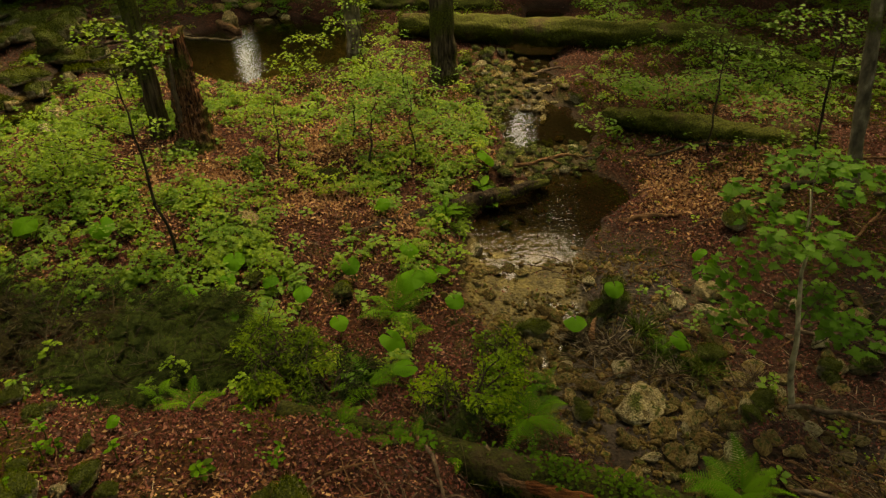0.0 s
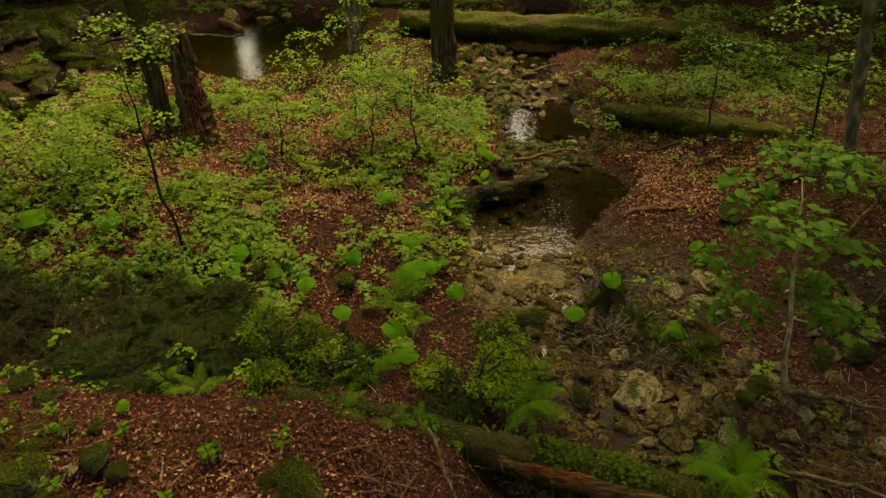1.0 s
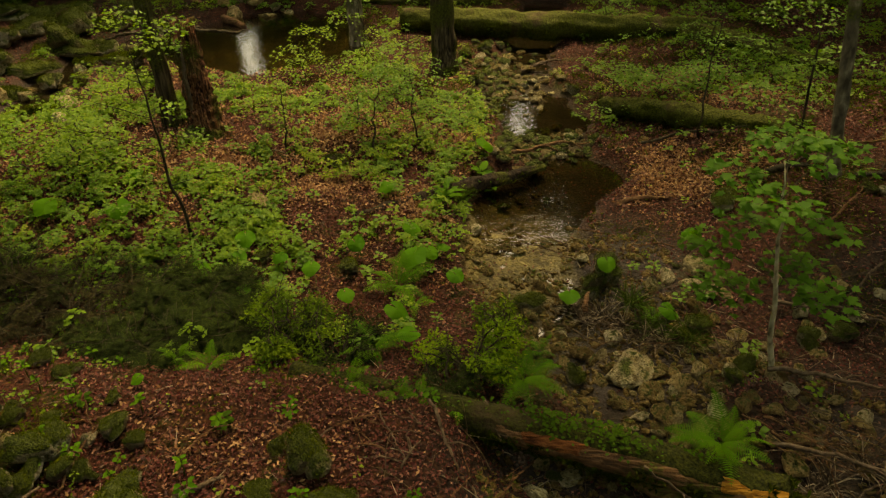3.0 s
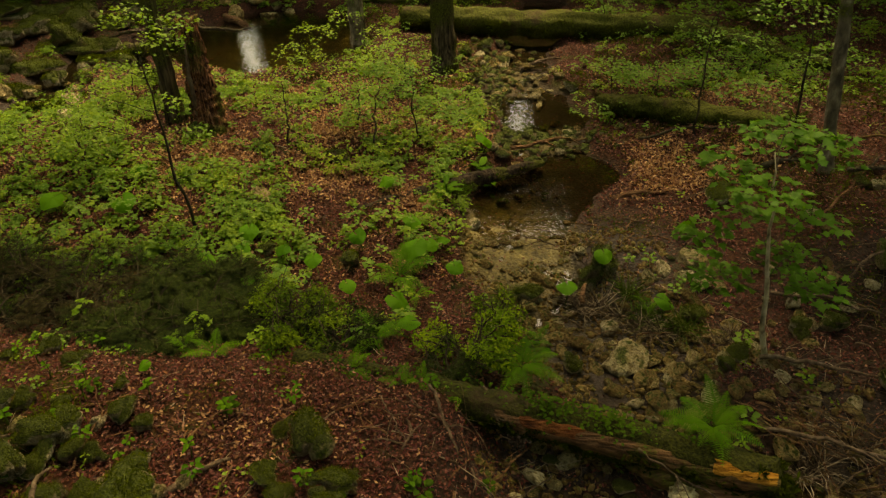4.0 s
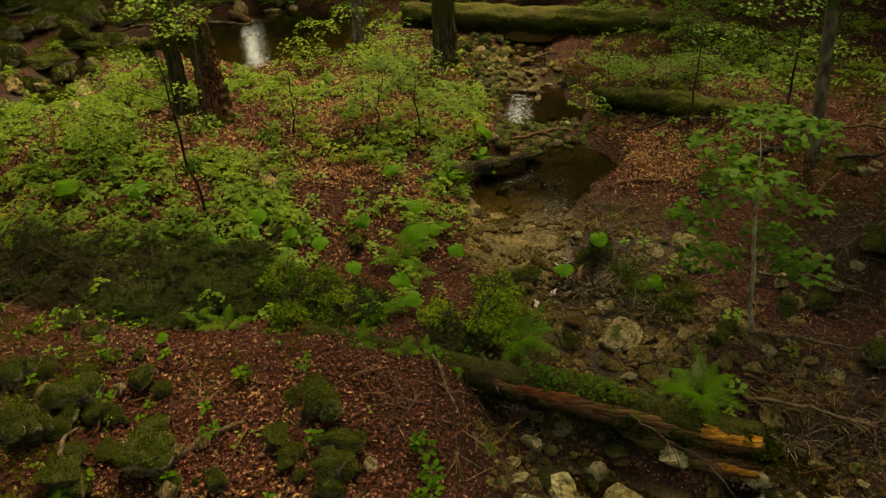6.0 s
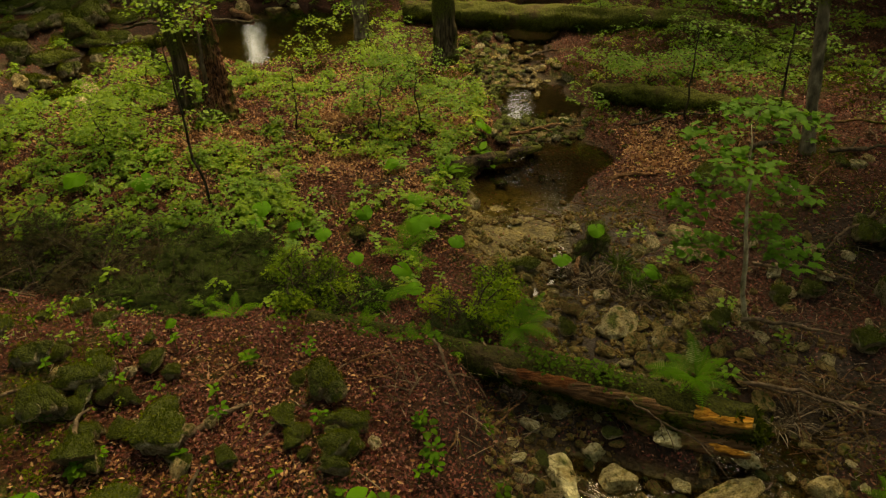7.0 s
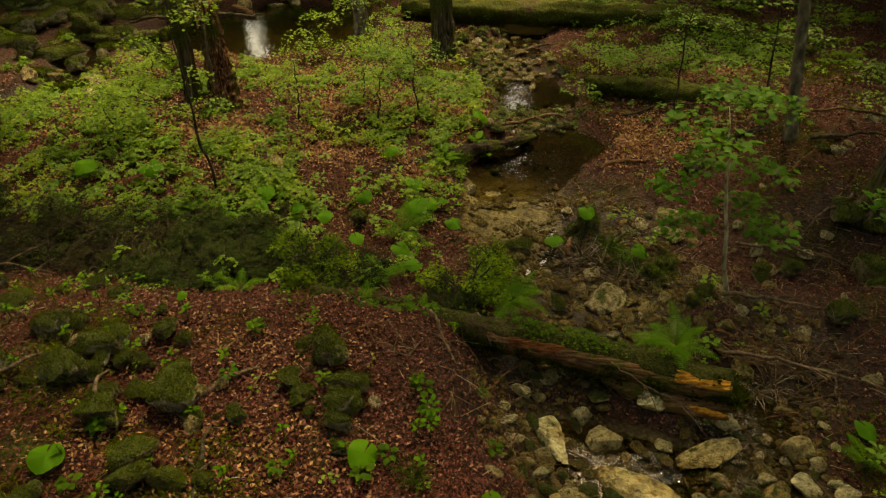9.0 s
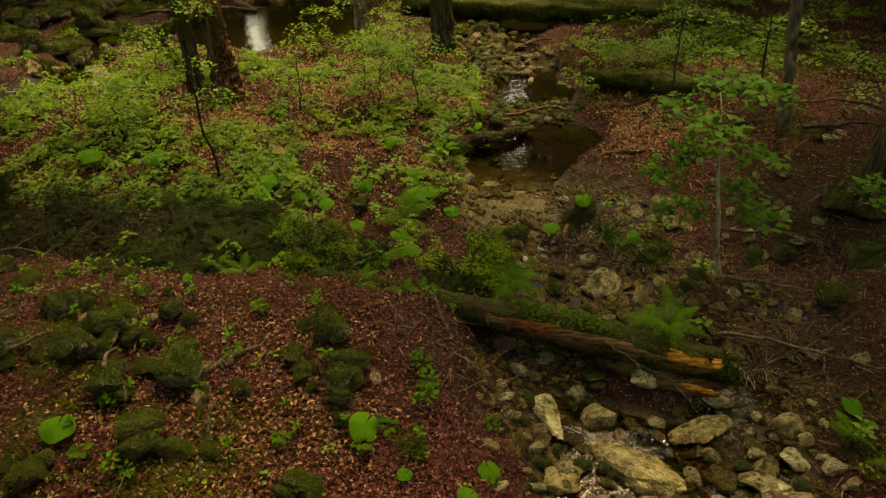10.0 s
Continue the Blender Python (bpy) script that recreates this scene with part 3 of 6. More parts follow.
def water_riffle(cx, cy, rx, ry):
    """Ruffled water where the stream drops between the stones."""
    xs, ys = np.arange(-rx, rx + 0.001, 0.008), np.arange(-ry, ry + 0.001, 0.008)
    gx, gy = np.meshgrid(xs, ys, indexing="xy")
    fade = sm((1 - np.hypot(gx / rx, gy / ry) + 0.25 * vnoise(gx, gy, 0.1, 4)) / 0.5)
    h = fade * (0.012 + 0.012 * vnoise(gx, gy, 0.05, 1) + 0.008 * vnoise(gx, gy, 0.024, 2) + 0.014 * vnoise(gx, gy, 0.12, 3)) - 0.006 * (1 - fade)
    nx, ny = len(xs), len(ys)
    i, j = np.meshgrid(np.arange(nx - 1), np.arange(ny - 1), indexing="xy")
    q = np.stack([j * nx + i, j * nx + i + 1, (j + 1) * nx + i + 1, (j + 1) * nx + i], -1).reshape(-1, 4)
    v = np.stack([cx + gx, cy + gy, WATER + 0.004 + h], -1).reshape(-1, 3)
    tagged(new("water_riffle", mesh_from("water_riffle", v, [q], M_WATER)), "small ruffled rapid of clear water between stones", "water", kind="structure")


build_ground()
water_riffle(1.72, 2.12, 0.2, 0.26)


# ---- rocks ----
def rock_mesh(name, mat, seed, detail=3, flat=0.7, cuts=7, long=1.0, lumpy=0.34, deep=0.3):
    """A stone about one metre wide, chipped flat on several sides and pitted."""
    gen = np.random.default_rng(seed)
    bm = bmesh.new()
    bmesh.ops.create_icosphere(bm, subdivisions=detail, radius=0.5)
    planes = [(Vector(gen.normal(0, 1, 3)).normalized(), gen.uniform(deep, 0.44)) for _ in range(cuts)]
    off = Vector(gen.uniform(-50, 50, 3))
    for v in bm.verts:
        c = v.co.copy()
        for nrm, d in planes:
            over = c.dot(nrm) - d
            if over > 0:
                c -= nrm * over * 0.96
        c *= 1 + lumpy * noise.noise(c * 2.2 + off) - (0.07 * max(0, 1 - 6 * abs(noise.noise(c * 3.1 - off))) if detail > 1 else 0) + (0.1 * noise.noise(c * 6 + off) + 0.05 * noise.noise(c * 14 + off) if detail > 1 else 0)
        v.co = (c.x * long, c.y, c.z * flat)
    me = bpy.data.meshes.new(name)
    bm.to_mesh(me)
    bm.free()
    me.polygons.foreach_set("use_smooth", np.full(len(me.polygons), mat is M_MOSSROCK))
    me.materials.append(mat)
    return me


def moss_fuzz(me, count, seed, low=0.0, length=0.035):
    """Small moss shoots on the upper faces of a mesh."""
    gen = np.random.default_rng(seed)
    n = len(me.polygons)
    c, nr, ar = np.zeros(n * 3), np.zeros(n * 3), np.zeros(n)
    me.polygons.foreach_get("center", c), me.polygons.foreach_get("normal", nr), me.polygons.foreach_get("area", ar)
    c, nr = c.reshape(-1, 3), nr.reshape(-1, 3)
    w = ar * (nr[:, 2] > low) * (vnoise(c[:, 0] * 3 + seed, c[:, 1] * 3 + c[:, 2] * 2, 0.6, seed) > -0.45)
    pick = gen.choice(n, count, p=w / w.sum())
    spot = c[pick] + gen.normal(0, 1, (count, 3)) * np.sqrt(ar[pick])[:, None] * 0.4
    yaw = gen.uniform(0, 6.3, count)
    return spread(BLADE, spot, turns(yaw, gen.uniform(0.3, 1.3, count), gen.uniform(-0.4, 0.4, count)), length * gen.uniform(0.6, 1.3, count))


def place_rocks(name, spots, meshes, label, category, group, sink=0.3, fuzz=None, swing=3.15):
    for k, (x, y, w) in enumerate(spots):
        me = meshes[k % len(meshes)]
        ob = new(name, me)
        s = w * random.uniform(0.85, 1.0) * 0.8
        h = s * random.uniform(0.8, 1.1)
        ob.matrix_basis = Matrix.LocRotScale((x, y, ground_z(x, y) + h * 0.35 * (1 - 2 * sink)), Euler((random.uniform(-.25, .25), random.uniform(-.25, .25), random.uniform(-swing, swing))), (s * random.uniform(0.85, 1.25), s * random.uniform(0.7, 1.0), h))
        tagged(ob, label, category, group)
        if fuzz:
            part("moss", fuzz[k % len(meshes)], ob, "short dark green moss cushion")


MOSS_ROCKS = [(-1.22, 2.38, 0.36), (-0.92, 2.66, 0.5), (-0.79, 2.06, 0.38), (-0.72, 2.3, 0.34), (-2.01, 2.16, 0.54), (-2.15, 1.56, 0.56), (-2.51, 1.92, 0.45),
              (-2.99, 2.37, 0.42), (-2.78, 2.63, 0.4), (-3.47, 2.36, 0.38), (-1.64, 1.45, 0.26), (-0.99, 1.21, 0.3), (-1.54, 1.98, 0.26), (-2.71, 1.15, 0.32),
              (-2.34, 2.88, 0.36), (-2.42, 2.53, 0.26), (-3.35, 3.79, 0.34), (4.42, 4.23, 0.8), (3.79, 3.49, 0.55), (4.5, 5.0, 0.6), (3.76, 4.47, 0.38),
              (1.61, 5.4, 0.5), (2.47, 4.74, 0.48), (2.68, 4.0, 0.4), (-1.99, 5.78, 0.38), (-1.01, 5.58, 0.42), (0.58, 8.12, 0.4), (-1.45, 7.98, 0.6), (3.3, 6.61, 0.55),
              (0.76, 7.36, 0.3), (-1.12, 2.15, 0.26)]
for (x, y, w) in [(-3.28, 2.87, 0.3), (-2.9, 2.37, 0.38), (-2.71, 2.7, 0.44), (-2.43, 1.88, 0.3), (-2.04, 2.28, 0.42), (-1.11, 2.21, 0.2), (-0.74, 2.12, 0.28), (-0.78, 1.91, 0.24), (-0.76, 1.72, 0.18), (-1.63, 1.42, 0.18),
                  (-0.97, 1.15, 0.22), (-1.86, 1.97, 0.24), (-2.78, 2.38, 0.28)]:
    MOSS_ROCKS.append((x, y, w * 1.1))
for (x, y, w) in MOSS_ROCKS[:17]:
    for _ in range(1):
        a = random.uniform(0, 6.3)
        MOSS_ROCKS.append((x + math.cos(a) * w * 0.6, y + math.sin(a) * w * 0.5, w * random.uniform(0.35, 0.7)))
# ledges beside the far brook, the pool rims and the pond's tree
MOSS_ROCKS += [(-7.2, 11.65, 0.7), (-8.24, 11.96, 0.9), (-7.75, 13.43, 1.3), (-7.0, 13.68, 0.9), (-8.74, 14.09, 1.1), (-10.09, 15.69, 1.2), (-7.84, 14.3, 1.2), (-7.22, 15.88, 1.0), (-8.84, 15.05, 1.2), (-6.2, 14.78, 0.9), (-9.1, 13.5, 1.0), (-6.02, 12.64, 0.6),
               (-9.6, 12.8, 1.0), (-5.98, 12.1, 0.7), (-5.3, 11.3, 0.6), (-6.4, 11.2, 0.6), (-9.2, 11.2, 0.8), (-1.88, 14.86, 0.8), (0.85, 13.3, 0.55), (0.45, 12.9, 0.5), (0.55, 11.6, 0.45), (0.36, 7.6, 0.5), (0.1, 7.35, 0.35), (0.5, 10.8, 0.45), (2.3, 11.2, 0.4),
               (1.73, 5.55, 0.6), (1.54, 5.3, 0.4), (0.94, 5.19, 0.5), (2.51, 3.91, 0.36), (2.3, 4.6, 0.45), (1.2, 4.1, 0.36), (3.42, 4.44, 0.4)]
PALE_ROCKS = [(-7.69, 10.78, 0.6), (-7.42, 11.1, 0.55), (-6.24, 10.16, 0.65), (-6.6, 10.0, 0.45), (-5.47, 11.71, 0.45), (-5.8, 12.3, 0.4), (-7.0, 12.4, 0.5), (-5.05, 16.3, 0.8), (-4.32, 16.6, 0.9), (-4.73, 16.25, 0.5), (-3.79, 16.8, 0.6), (-3.3, 2.82, 0.36)]
PALE_ROCKS += [(-1.92, 2.22, 0.3), (-2.03, 2.08, 0.2), (-2.6, 2.66, 0.2), (-0.53, 2.16, 0.22), (-0.62, 2.3, 0.16), (-1.75, 2.32, 0.22), (-3.05, 2.75, 0.26), (-2.3, 2.3, 0.16), (-1.85, 1.95, 0.28), (-2.5, 2.82, 0.22), (-2.27, 6.8, 0.46), (1.72, 4.21, 0.66), (1.65, 4.67, 0.3), (1.51, 4.43, 0.24), (2.31, 4.12, 0.28), (2.55, 4.02, 0.3)]
PALE_ROCKS += [(2.74, 5.64, 0.5), (2.63, 5.35, 0.3), (2.4, 5.5, 0.32), (2.77, 5.23, 0.4), (2.2, 5.36, 0.3), (3.89, 4.93, 0.36), (3.5, 4.8, 0.3), (2.68, 4.17, 0.34), (4.08, 5.91, 0.28), (5.93, 7.18, 0.4), (-5.84, 9.3, 0.5), (1.58, 5.93, 0.28), (-1.53, 5.74, 0.3), (0.4, 6.7, 0.36)]
BED_STONES = [(1.14, 4.57, 0.26), (0.95, 4.48, 0.26), (0.84, 4.79, 0.28), (1.11, 5.52, 0.3), (0.87, 5.05, 0.3), (1.32, 4.46, 0.32), (2.15, 4.02, 0.3), (2.58, 3.61, 0.24), (2.86, 4.59, 0.26), (2.58, 4.96, 0.32), (2.05, 4.22, 0.26), (0.62, 5.45, 0.24), (0.75, 4.2, 0.26),
              (1.9, 3.7, 0.3), (1.55, 3.8, 0.28), (2.2, 3.5, 0.26), (1.3, 4.9, 0.28), (2.95, 3.9, 0.24), (0.55, 6.3, 0.3), (1.2, 6.4, 0.26), (0.5, 5.8, 0.24), (2.1, 3.0, 0.28), (2.75, 3.1, 0.3)]
STONES = [(0.68, 2.81, 0.28), (0.51, 2.55, 0.15), (0.51, 2.4, 0.24), (0.7, 2.45, 0.18), (1.25, 2.82, 0.16), (1.19, 2.59, 0.28), (1.37, 2.34, 0.44), (1.79, 2.57, 0.4), (1.46, 3.0, 0.42), (0.96, 2.9, 0.25), (2.19, 2.2, 0.6), (2.47, 2.56, 0.34), (2.45, 2.86, 0.3)]
STONES += [(2.92, 2.22, 0.44), (2.59, 1.96, 0.24), (2.84, 1.87, 0.36), (3.06, 1.87, 0.24), (3.03, 2.07, 0.17), (2.52, 1.66, 0.48), (3.21, 2.41, 0.18), (3.2, 2.19, 0.17), (2.43, 2.16, 0.17), (0.78, 1.97, 0.2), (0.7, 2.07, 0.17), (0.64, 1.72, 0.16), (0.98, 1.76, 0.38)]
STONES += [(0.38, 1.32, 0.2), (1.6, 1.5, 0.36), (1.2, 1.5, 0.3), (3.16, 1.59, 0.2), (1.63, 2.67, 0.18), (0.44, 2.02, 0.17), (0.52, 2.16, 0.12), (2.2, 1.95, 0.25), (3.02, 2.69, 0.22), (0.3, 2.25, 0.14), (1.95, 1.7, 0.26), (2.1, 1.5, 0.3), (0.85, 2.75, 0.2), (0.6, 2.25, 0.22), (0.72, 1.6, 0.24), (1.3, 2.02, 0.2), (1.62, 2.3, 0.22), (1.85, 2.3, 0.24), (2.75, 2.4, 0.24), (2.62, 2.2, 0.2), (3.1, 1.75, 0.28), (1.75, 1.35, 0.4), (2.75, 1.55, 0.3), (1.05, 2.35, 0.18), (0.35, 1.75, 0.2), (1.9, 2.0, 0.2)]
def outcrop_mesh(name, mat, seed):
    """Two or three stones grown together into one mossy lump."""
    gen = np.random.default_rng(seed)
    bits = []
    for k in range(3):
        me = rock_mesh(name, mat, seed * 7 + k, 3 if k == 0 else 2, 0.75, 8, 1.0, 0.34, 0.2)
        v = np.zeros(len(me.vertices) * 3)
        me.vertices.foreach_get("co", v)
        s = (0.85, 0.6, 0.5)[k]
        off = np.array([0, 0, 0]) if k == 0 else np.array([*gen.uniform(-0.46, 0.46, 2), gen.uniform(-0.12, 0.14)])
        bits.append((v.reshape(-1, 3) * s + off, [np.array([p.vertices[:] for p in me.polygons])]))
        bpy.data.meshes.remove(me)
    return mesh_from(name, *merge(bits), mat)


moss_meshes = [outcrop_mesh("mossy_rock", M_MOSSROCK, 20 + k) for k in range(6)]
moss_fuzzes = [mesh_from("moss", *moss_fuzz(me, 1300, 5 + k, 0.15, 0.05), M_MOSSLEAF) for k, me in enumerate(moss_meshes)]
pale_meshes = [rock_mesh("pale_rock", M_PALE, 40 + k, 4, 0.7, 10, 1.0, 0.14, 0.22) for k in range(7)]
stone_meshes = [rock_mesh("stream_stone", M_STONE, 60 + k, 4, 0.62, 16, 1.1, 0.12, 0.2) for k in range(8)]
bed_meshes = [rock_mesh("bed_stone", M_BEDSTONE, 160 + k, 3, 0.6, 9, 1.1, 0.16, 0.24) for k in range(6)]
place_rocks("mossy_rock", [(x, y, w * (1.25 if x < 0 and y < 3.3 else 1.0)) for x, y, w in MOSS_ROCKS], moss_meshes, "boulder thickly covered in dark green moss on leaf litter", "rock", "mossy rocks", 0.14, moss_fuzzes)
place_rocks("pale_rock", PALE_ROCKS, pale_meshes, "pale weathered limestone rock with patches of moss", "rock", "pale rocks", 0.3)
place_rocks("stream_stone", [(x, y, w * 1.06) for x, y, w in STONES], stone_meshes, "pale yellowish limestone lying in the shallow stream", "stone", "stream stones", 0.28, None, 0.5)
place_rocks("bed_stone", BED_STONES, bed_meshes, "brown stained limestone half sunk in stream mud", "stone", "stained stones", 0.3)
# two long slabs among the stones
for k, (x, y, long, wide, high, yaw) in enumerate([(0.9, 2.36, 0.74, 0.3, 0.3, 105), (1.46, 1.9, 1.0, 0.5, 0.34, -41), (0.92, 1.72, 0.5, 0.32, 0.26, 10), (2.6, 1.62, 0.62, 0.34, 0.26, 5)]):
    me = rock_mesh("stone_slab", M_STONE, 140 + k, 4, 0.7, 18, 1.0, 0.18, 0.2)
    me.transform(Matrix.Diagonal((long, wide, high, 1)))
    ob = new("stone_slab", me)
    ob.matrix_basis = Matrix.LocRotScale((x, y, ground_z(x, y) + 0.05), Euler((0.1, -0.06, radians(yaw))), (1, 1, 1))
    tagged(ob, "long pale fissured limestone slab among stream stones", "stone", "stream slabs")


for k, (x, y, long, wide, high, yaw) in enumerate([(-7.85, 12.05, 1.3, 0.8, 0.5, 12), (-7.75, 13.5, 1.7, 0.8, 0.5, -6), (-7.7, 11.1, 1.0, 0.6, 0.4, 30), (-6.4, 9.95, 0.9, 0.5, 0.36, 15), (-8.6, 14.8, 1.8, 0.9, 0.6, 5), (-9.2, 14.1, 1.5, 0.8, 0.5, 20), (-7.6, 14.8, 1.4, 0.7, 0.5, -12),
                                                   (-10.3, 15.9, 1.8, 0.9, 0.6, 8), (-8.8, 16.3, 1.6, 0.8, 0.5, -5), (-6.3, 12.6, 0.9, 0.6, 0.36, 25), (-8.9, 12.7, 1.3, 0.7, 0.46, -15), (-6.9, 13.0, 1.0, 0.5, 0.36, 10)]):
    me = rock_mesh("rock_ledge", M_MOSSROCK, 240 + k, 3, 0.8, 12, 1.0, 0.16, 0.2)
    me.transform(Matrix.Diagonal((long, wide, high, 1)))
    ob = new("rock_ledge", me)
    ob.matrix_basis = Matrix.LocRotScale((x, y, ground_z(x, y) + 0.04), Euler((0.05, -0.04, radians(yaw))), (1, 1, 1))
    tagged(ob, "flat dark mossy limestone ledge beside the brook", "rock", "rock ledges")
    part("moss", mesh_from("moss", *moss_fuzz(me, 2500, 260 + k, 0.3, 0.035), M_MOSSLEAF), ob, "short dark green moss cushion")


def riffle_stones():
    """Countable stones on the riffles and along the brook."""
    spots = []
    for (cx, cy, rx, ry, n, lo, hi) in ((1.5, 9.9, 0.7, 0.4, 16, 0.07, 0.2), (0.7, 10.6, 0.35, 0.8, 14, 0.1, 0.28), (1.0, 7.9, 0.7, 0.5, 14, 0.08, 0.18), (1.55, 9.05, 1.0, 0.5, 90, 0.08, 0.25), (0.9, 12.3, 0.6, 1.5, 70, 0.08, 0.28), (0.9, 8.6, 0.4, 0.4, 18, 0.1, 0.26), (1.7, 13.3, 0.6, 0.7, 18, 0.14, 0.4),
                                        (-7.2, 11.4, 0.8, 1.4, 6, 0.15, 0.4), (1.0, 11.2, 0.5, 1.3, 120, 0.06, 0.16), (1.2, 9.4, 0.8, 0.5, 60, 0.06, 0.18), (0.5, 12.8, 0.6, 0.8, 50, 0.08, 0.2), (-4.6, 16.9, 1.2, 0.4, 14, 0.25, 0.6), (0.75, 2.1, 0.4, 0.5, 40, 0.07, 0.2), (2.5, 2.0, 0.9, 0.5, 50, 0.07, 0.22), (1.4, 2.3, 0.7, 0.5, 40, 0.07, 0.2), (1.4, 1.7, 0.9, 0.4, 40, 0.08, 0.24), (2.7, 5.6, 0.5, 0.5, 8, 0.1, 0.25)):
        for _ in range(n):
            spots.append((cx + rx * random.gauss(0, 0.5), cy + ry * random.gauss(0, 0.5), random.uniform(lo, hi) * random.choice((0.7, 0.8, 1.0, 1.25))))
    small = [rock_mesh("riffle_stone", (M_BEDSTONE, M_MOSSROCK, M_BEDSTONE, M_PALE, M_MOSSROCK, M_BEDSTONE, M_MOSSROCK, M_BEDSTONE)[k], 90 + k, 2, 0.62, 7, 1.1, 0.14, 0.24) for k in range(8)]
    tiny = [s for s in spots if s[1] > 8.0 and s[2] < 0.2]
    spots = [s for s in spots if s not in tiny]
    place_rocks("riffle_stone", [(x, y, w * (1.12 if y < 8 else 0.9)) for x, y, w in spots[:290]], small, "small pale limestone lying in the stream bed", "stone", "riffle stones", 0.16)
    tiny += spots[290:]
    v = np.zeros(len(small[0].vertices) * 3)
    small[0].vertices.foreach_get("co", v)
    f = np.array([q.vertices[:] for q in small[0].polygons])
    n = len(tiny)
    x, y, w = np.array(tiny).T
    v, f = spread((v.reshape(-1, 3), [f]), np.stack([x, y, ground_and_wet(x, y)[0] + 0.1 * w], -1), turns(rng.uniform(0, 6.3, n), rng.normal(0, 0.3, n), rng.normal(0, 0.3, n)), w[:, None] * rng.uniform(0.7, 1.15, (n, 3)))
    tagged(new("riffle_gravel", mesh_from("riffle_gravel", v, f, M_MOSSROCK)), "scattered small pale stones on the far riffles", "gravel", kind="stuff")
    spots = []
    for (cx, cy, rx, ry, n, lo, hi) in ((0.95, 5.0, 0.5, 0.7, 16, 0.07, 0.2), (1.3, 4.4, 0.7, 0.6, 24, 0.08, 0.26),
                                        (2.2, 4.2, 0.6, 0.7, 18, 0.1, 0.3), (2.0, 3.5, 0.6, 0.4, 14, 0.1, 0.28), (2.9, 3.1, 0.5, 0.6, 16, 0.08, 0.26), (2.2, 5.2, 0.6, 0.5, 10, 0.1, 0.24), (0.8, 6.2, 0.5, 0.8, 18, 0.08, 0.24)):
        for _ in range(n):
            spots.append((cx + rx * random.gauss(0, 0.5), cy + ry * random.gauss(0, 0.5), random.uniform(lo, hi)))
    for (cx, cy, rx, ry, n, lo, hi) in ((3.2, 3.6, 0.7, 0.8, 26, 0.08, 0.26), (2.6, 4.6, 0.7, 0.6, 22, 0.08, 0.26), (3.7, 4.9, 0.6, 0.5, 16, 0.08, 0.26), (2.0, 3.9, 0.6, 0.5, 20, 0.08, 0.28), (1.7, 2.9, 1.0, 0.3, 16, 0.08, 0.24)):
        for _ in range(n):
            spots.append((cx + rx * random.gauss(0, 0.6), cy + ry * random.gauss(0, 0.6), random.uniform(lo, hi)))
    place_rocks("bed_stone", spots, [rock_mesh("bed_stone", (M_BEDSTONE, M_PALE, M_BEDSTONE)[k % 3], 190 + k, 2, 0.62, 7, 1.1, 0.16, 0.24) for k in range(6)], "small brown stained stone in stream mud", "stone", "stained stones", 0.3)


def pebbles():
    n = 25000
    near = np.arange(n) < 17000
    x, y = np.where(near, rng.uniform(-0.2, 4.2, n), rng.uniform(-10, 5, n)), np.where(near, rng.uniform(0.9, 6.5, n), rng.uniform(0.8, 16.5, n))
    z, wet = ground_and_wet(x, y)
    keep = (wet + 0.6 * mud_amount(x, y) > 0.5) & (vnoise(x, y, 0.3, 77) > -0.45) & (rng.uniform(0, 1, n) < np.where(y < 8, 1.0, 0.4))
    x, y, z = x[keep], y[keep], z[keep]
    me = rock_mesh("pebble", M_BEDSTONE, 5, 1, 0.6, 5)
    v = np.zeros(len(me.vertices) * 3)
    me.vertices.foreach_get("co", v)
    f = np.array([p.vertices[:] for p in me.polygons])
    n = len(x)
    v, f = spread((v.reshape(-1, 3), [f]), np.stack([x, y, z + 0.005], -1), turns(rng.uniform(0, 6.3, n), rng.normal(0, 0.4, n), rng.normal(0, 0.4, n)), rng.gamma(2.0, 0.02, n)[:, None] * rng.uniform(0.6, 1.2, (n, 3)))
    tagged(new("gravel", mesh_from("gravel", v, f, M_BEDSTONE)), "loose brown gravel and pebbles on the stream bed", "gravel", kind="stuff")


riffle_stones()
pebbles()


# ---- trees ----
def crown_mesh(name, blobs, count, size, seed, mat, shape=None):
    gen = np.random.default_rng(seed)
    pos = []
    for (cx, cy, cz, rx, rz) in blobs:
        n = count // len(blobs)
        d = gen.normal(0, 1, (n, 3))
        d /= np.linalg.norm(d, axis=1)[:, None]
        pos.append(np.array([cx, cy, cz]) + d * gen.uniform(0.2, 1, (n, 1)) ** 0.6 * np.array([rx, rx, rz]))
    pos = np.concatenate(pos)
    n = len(pos)
    v, f = spread(shape or WIDE, pos, turns(gen.uniform(0, 6.3, n), gen.normal(-0.2, 0.4, n), gen.normal(0, 0.35, n)), size * gen.uniform(0.6, 1.3, n))
    return mesh_from(name, v, f, mat)


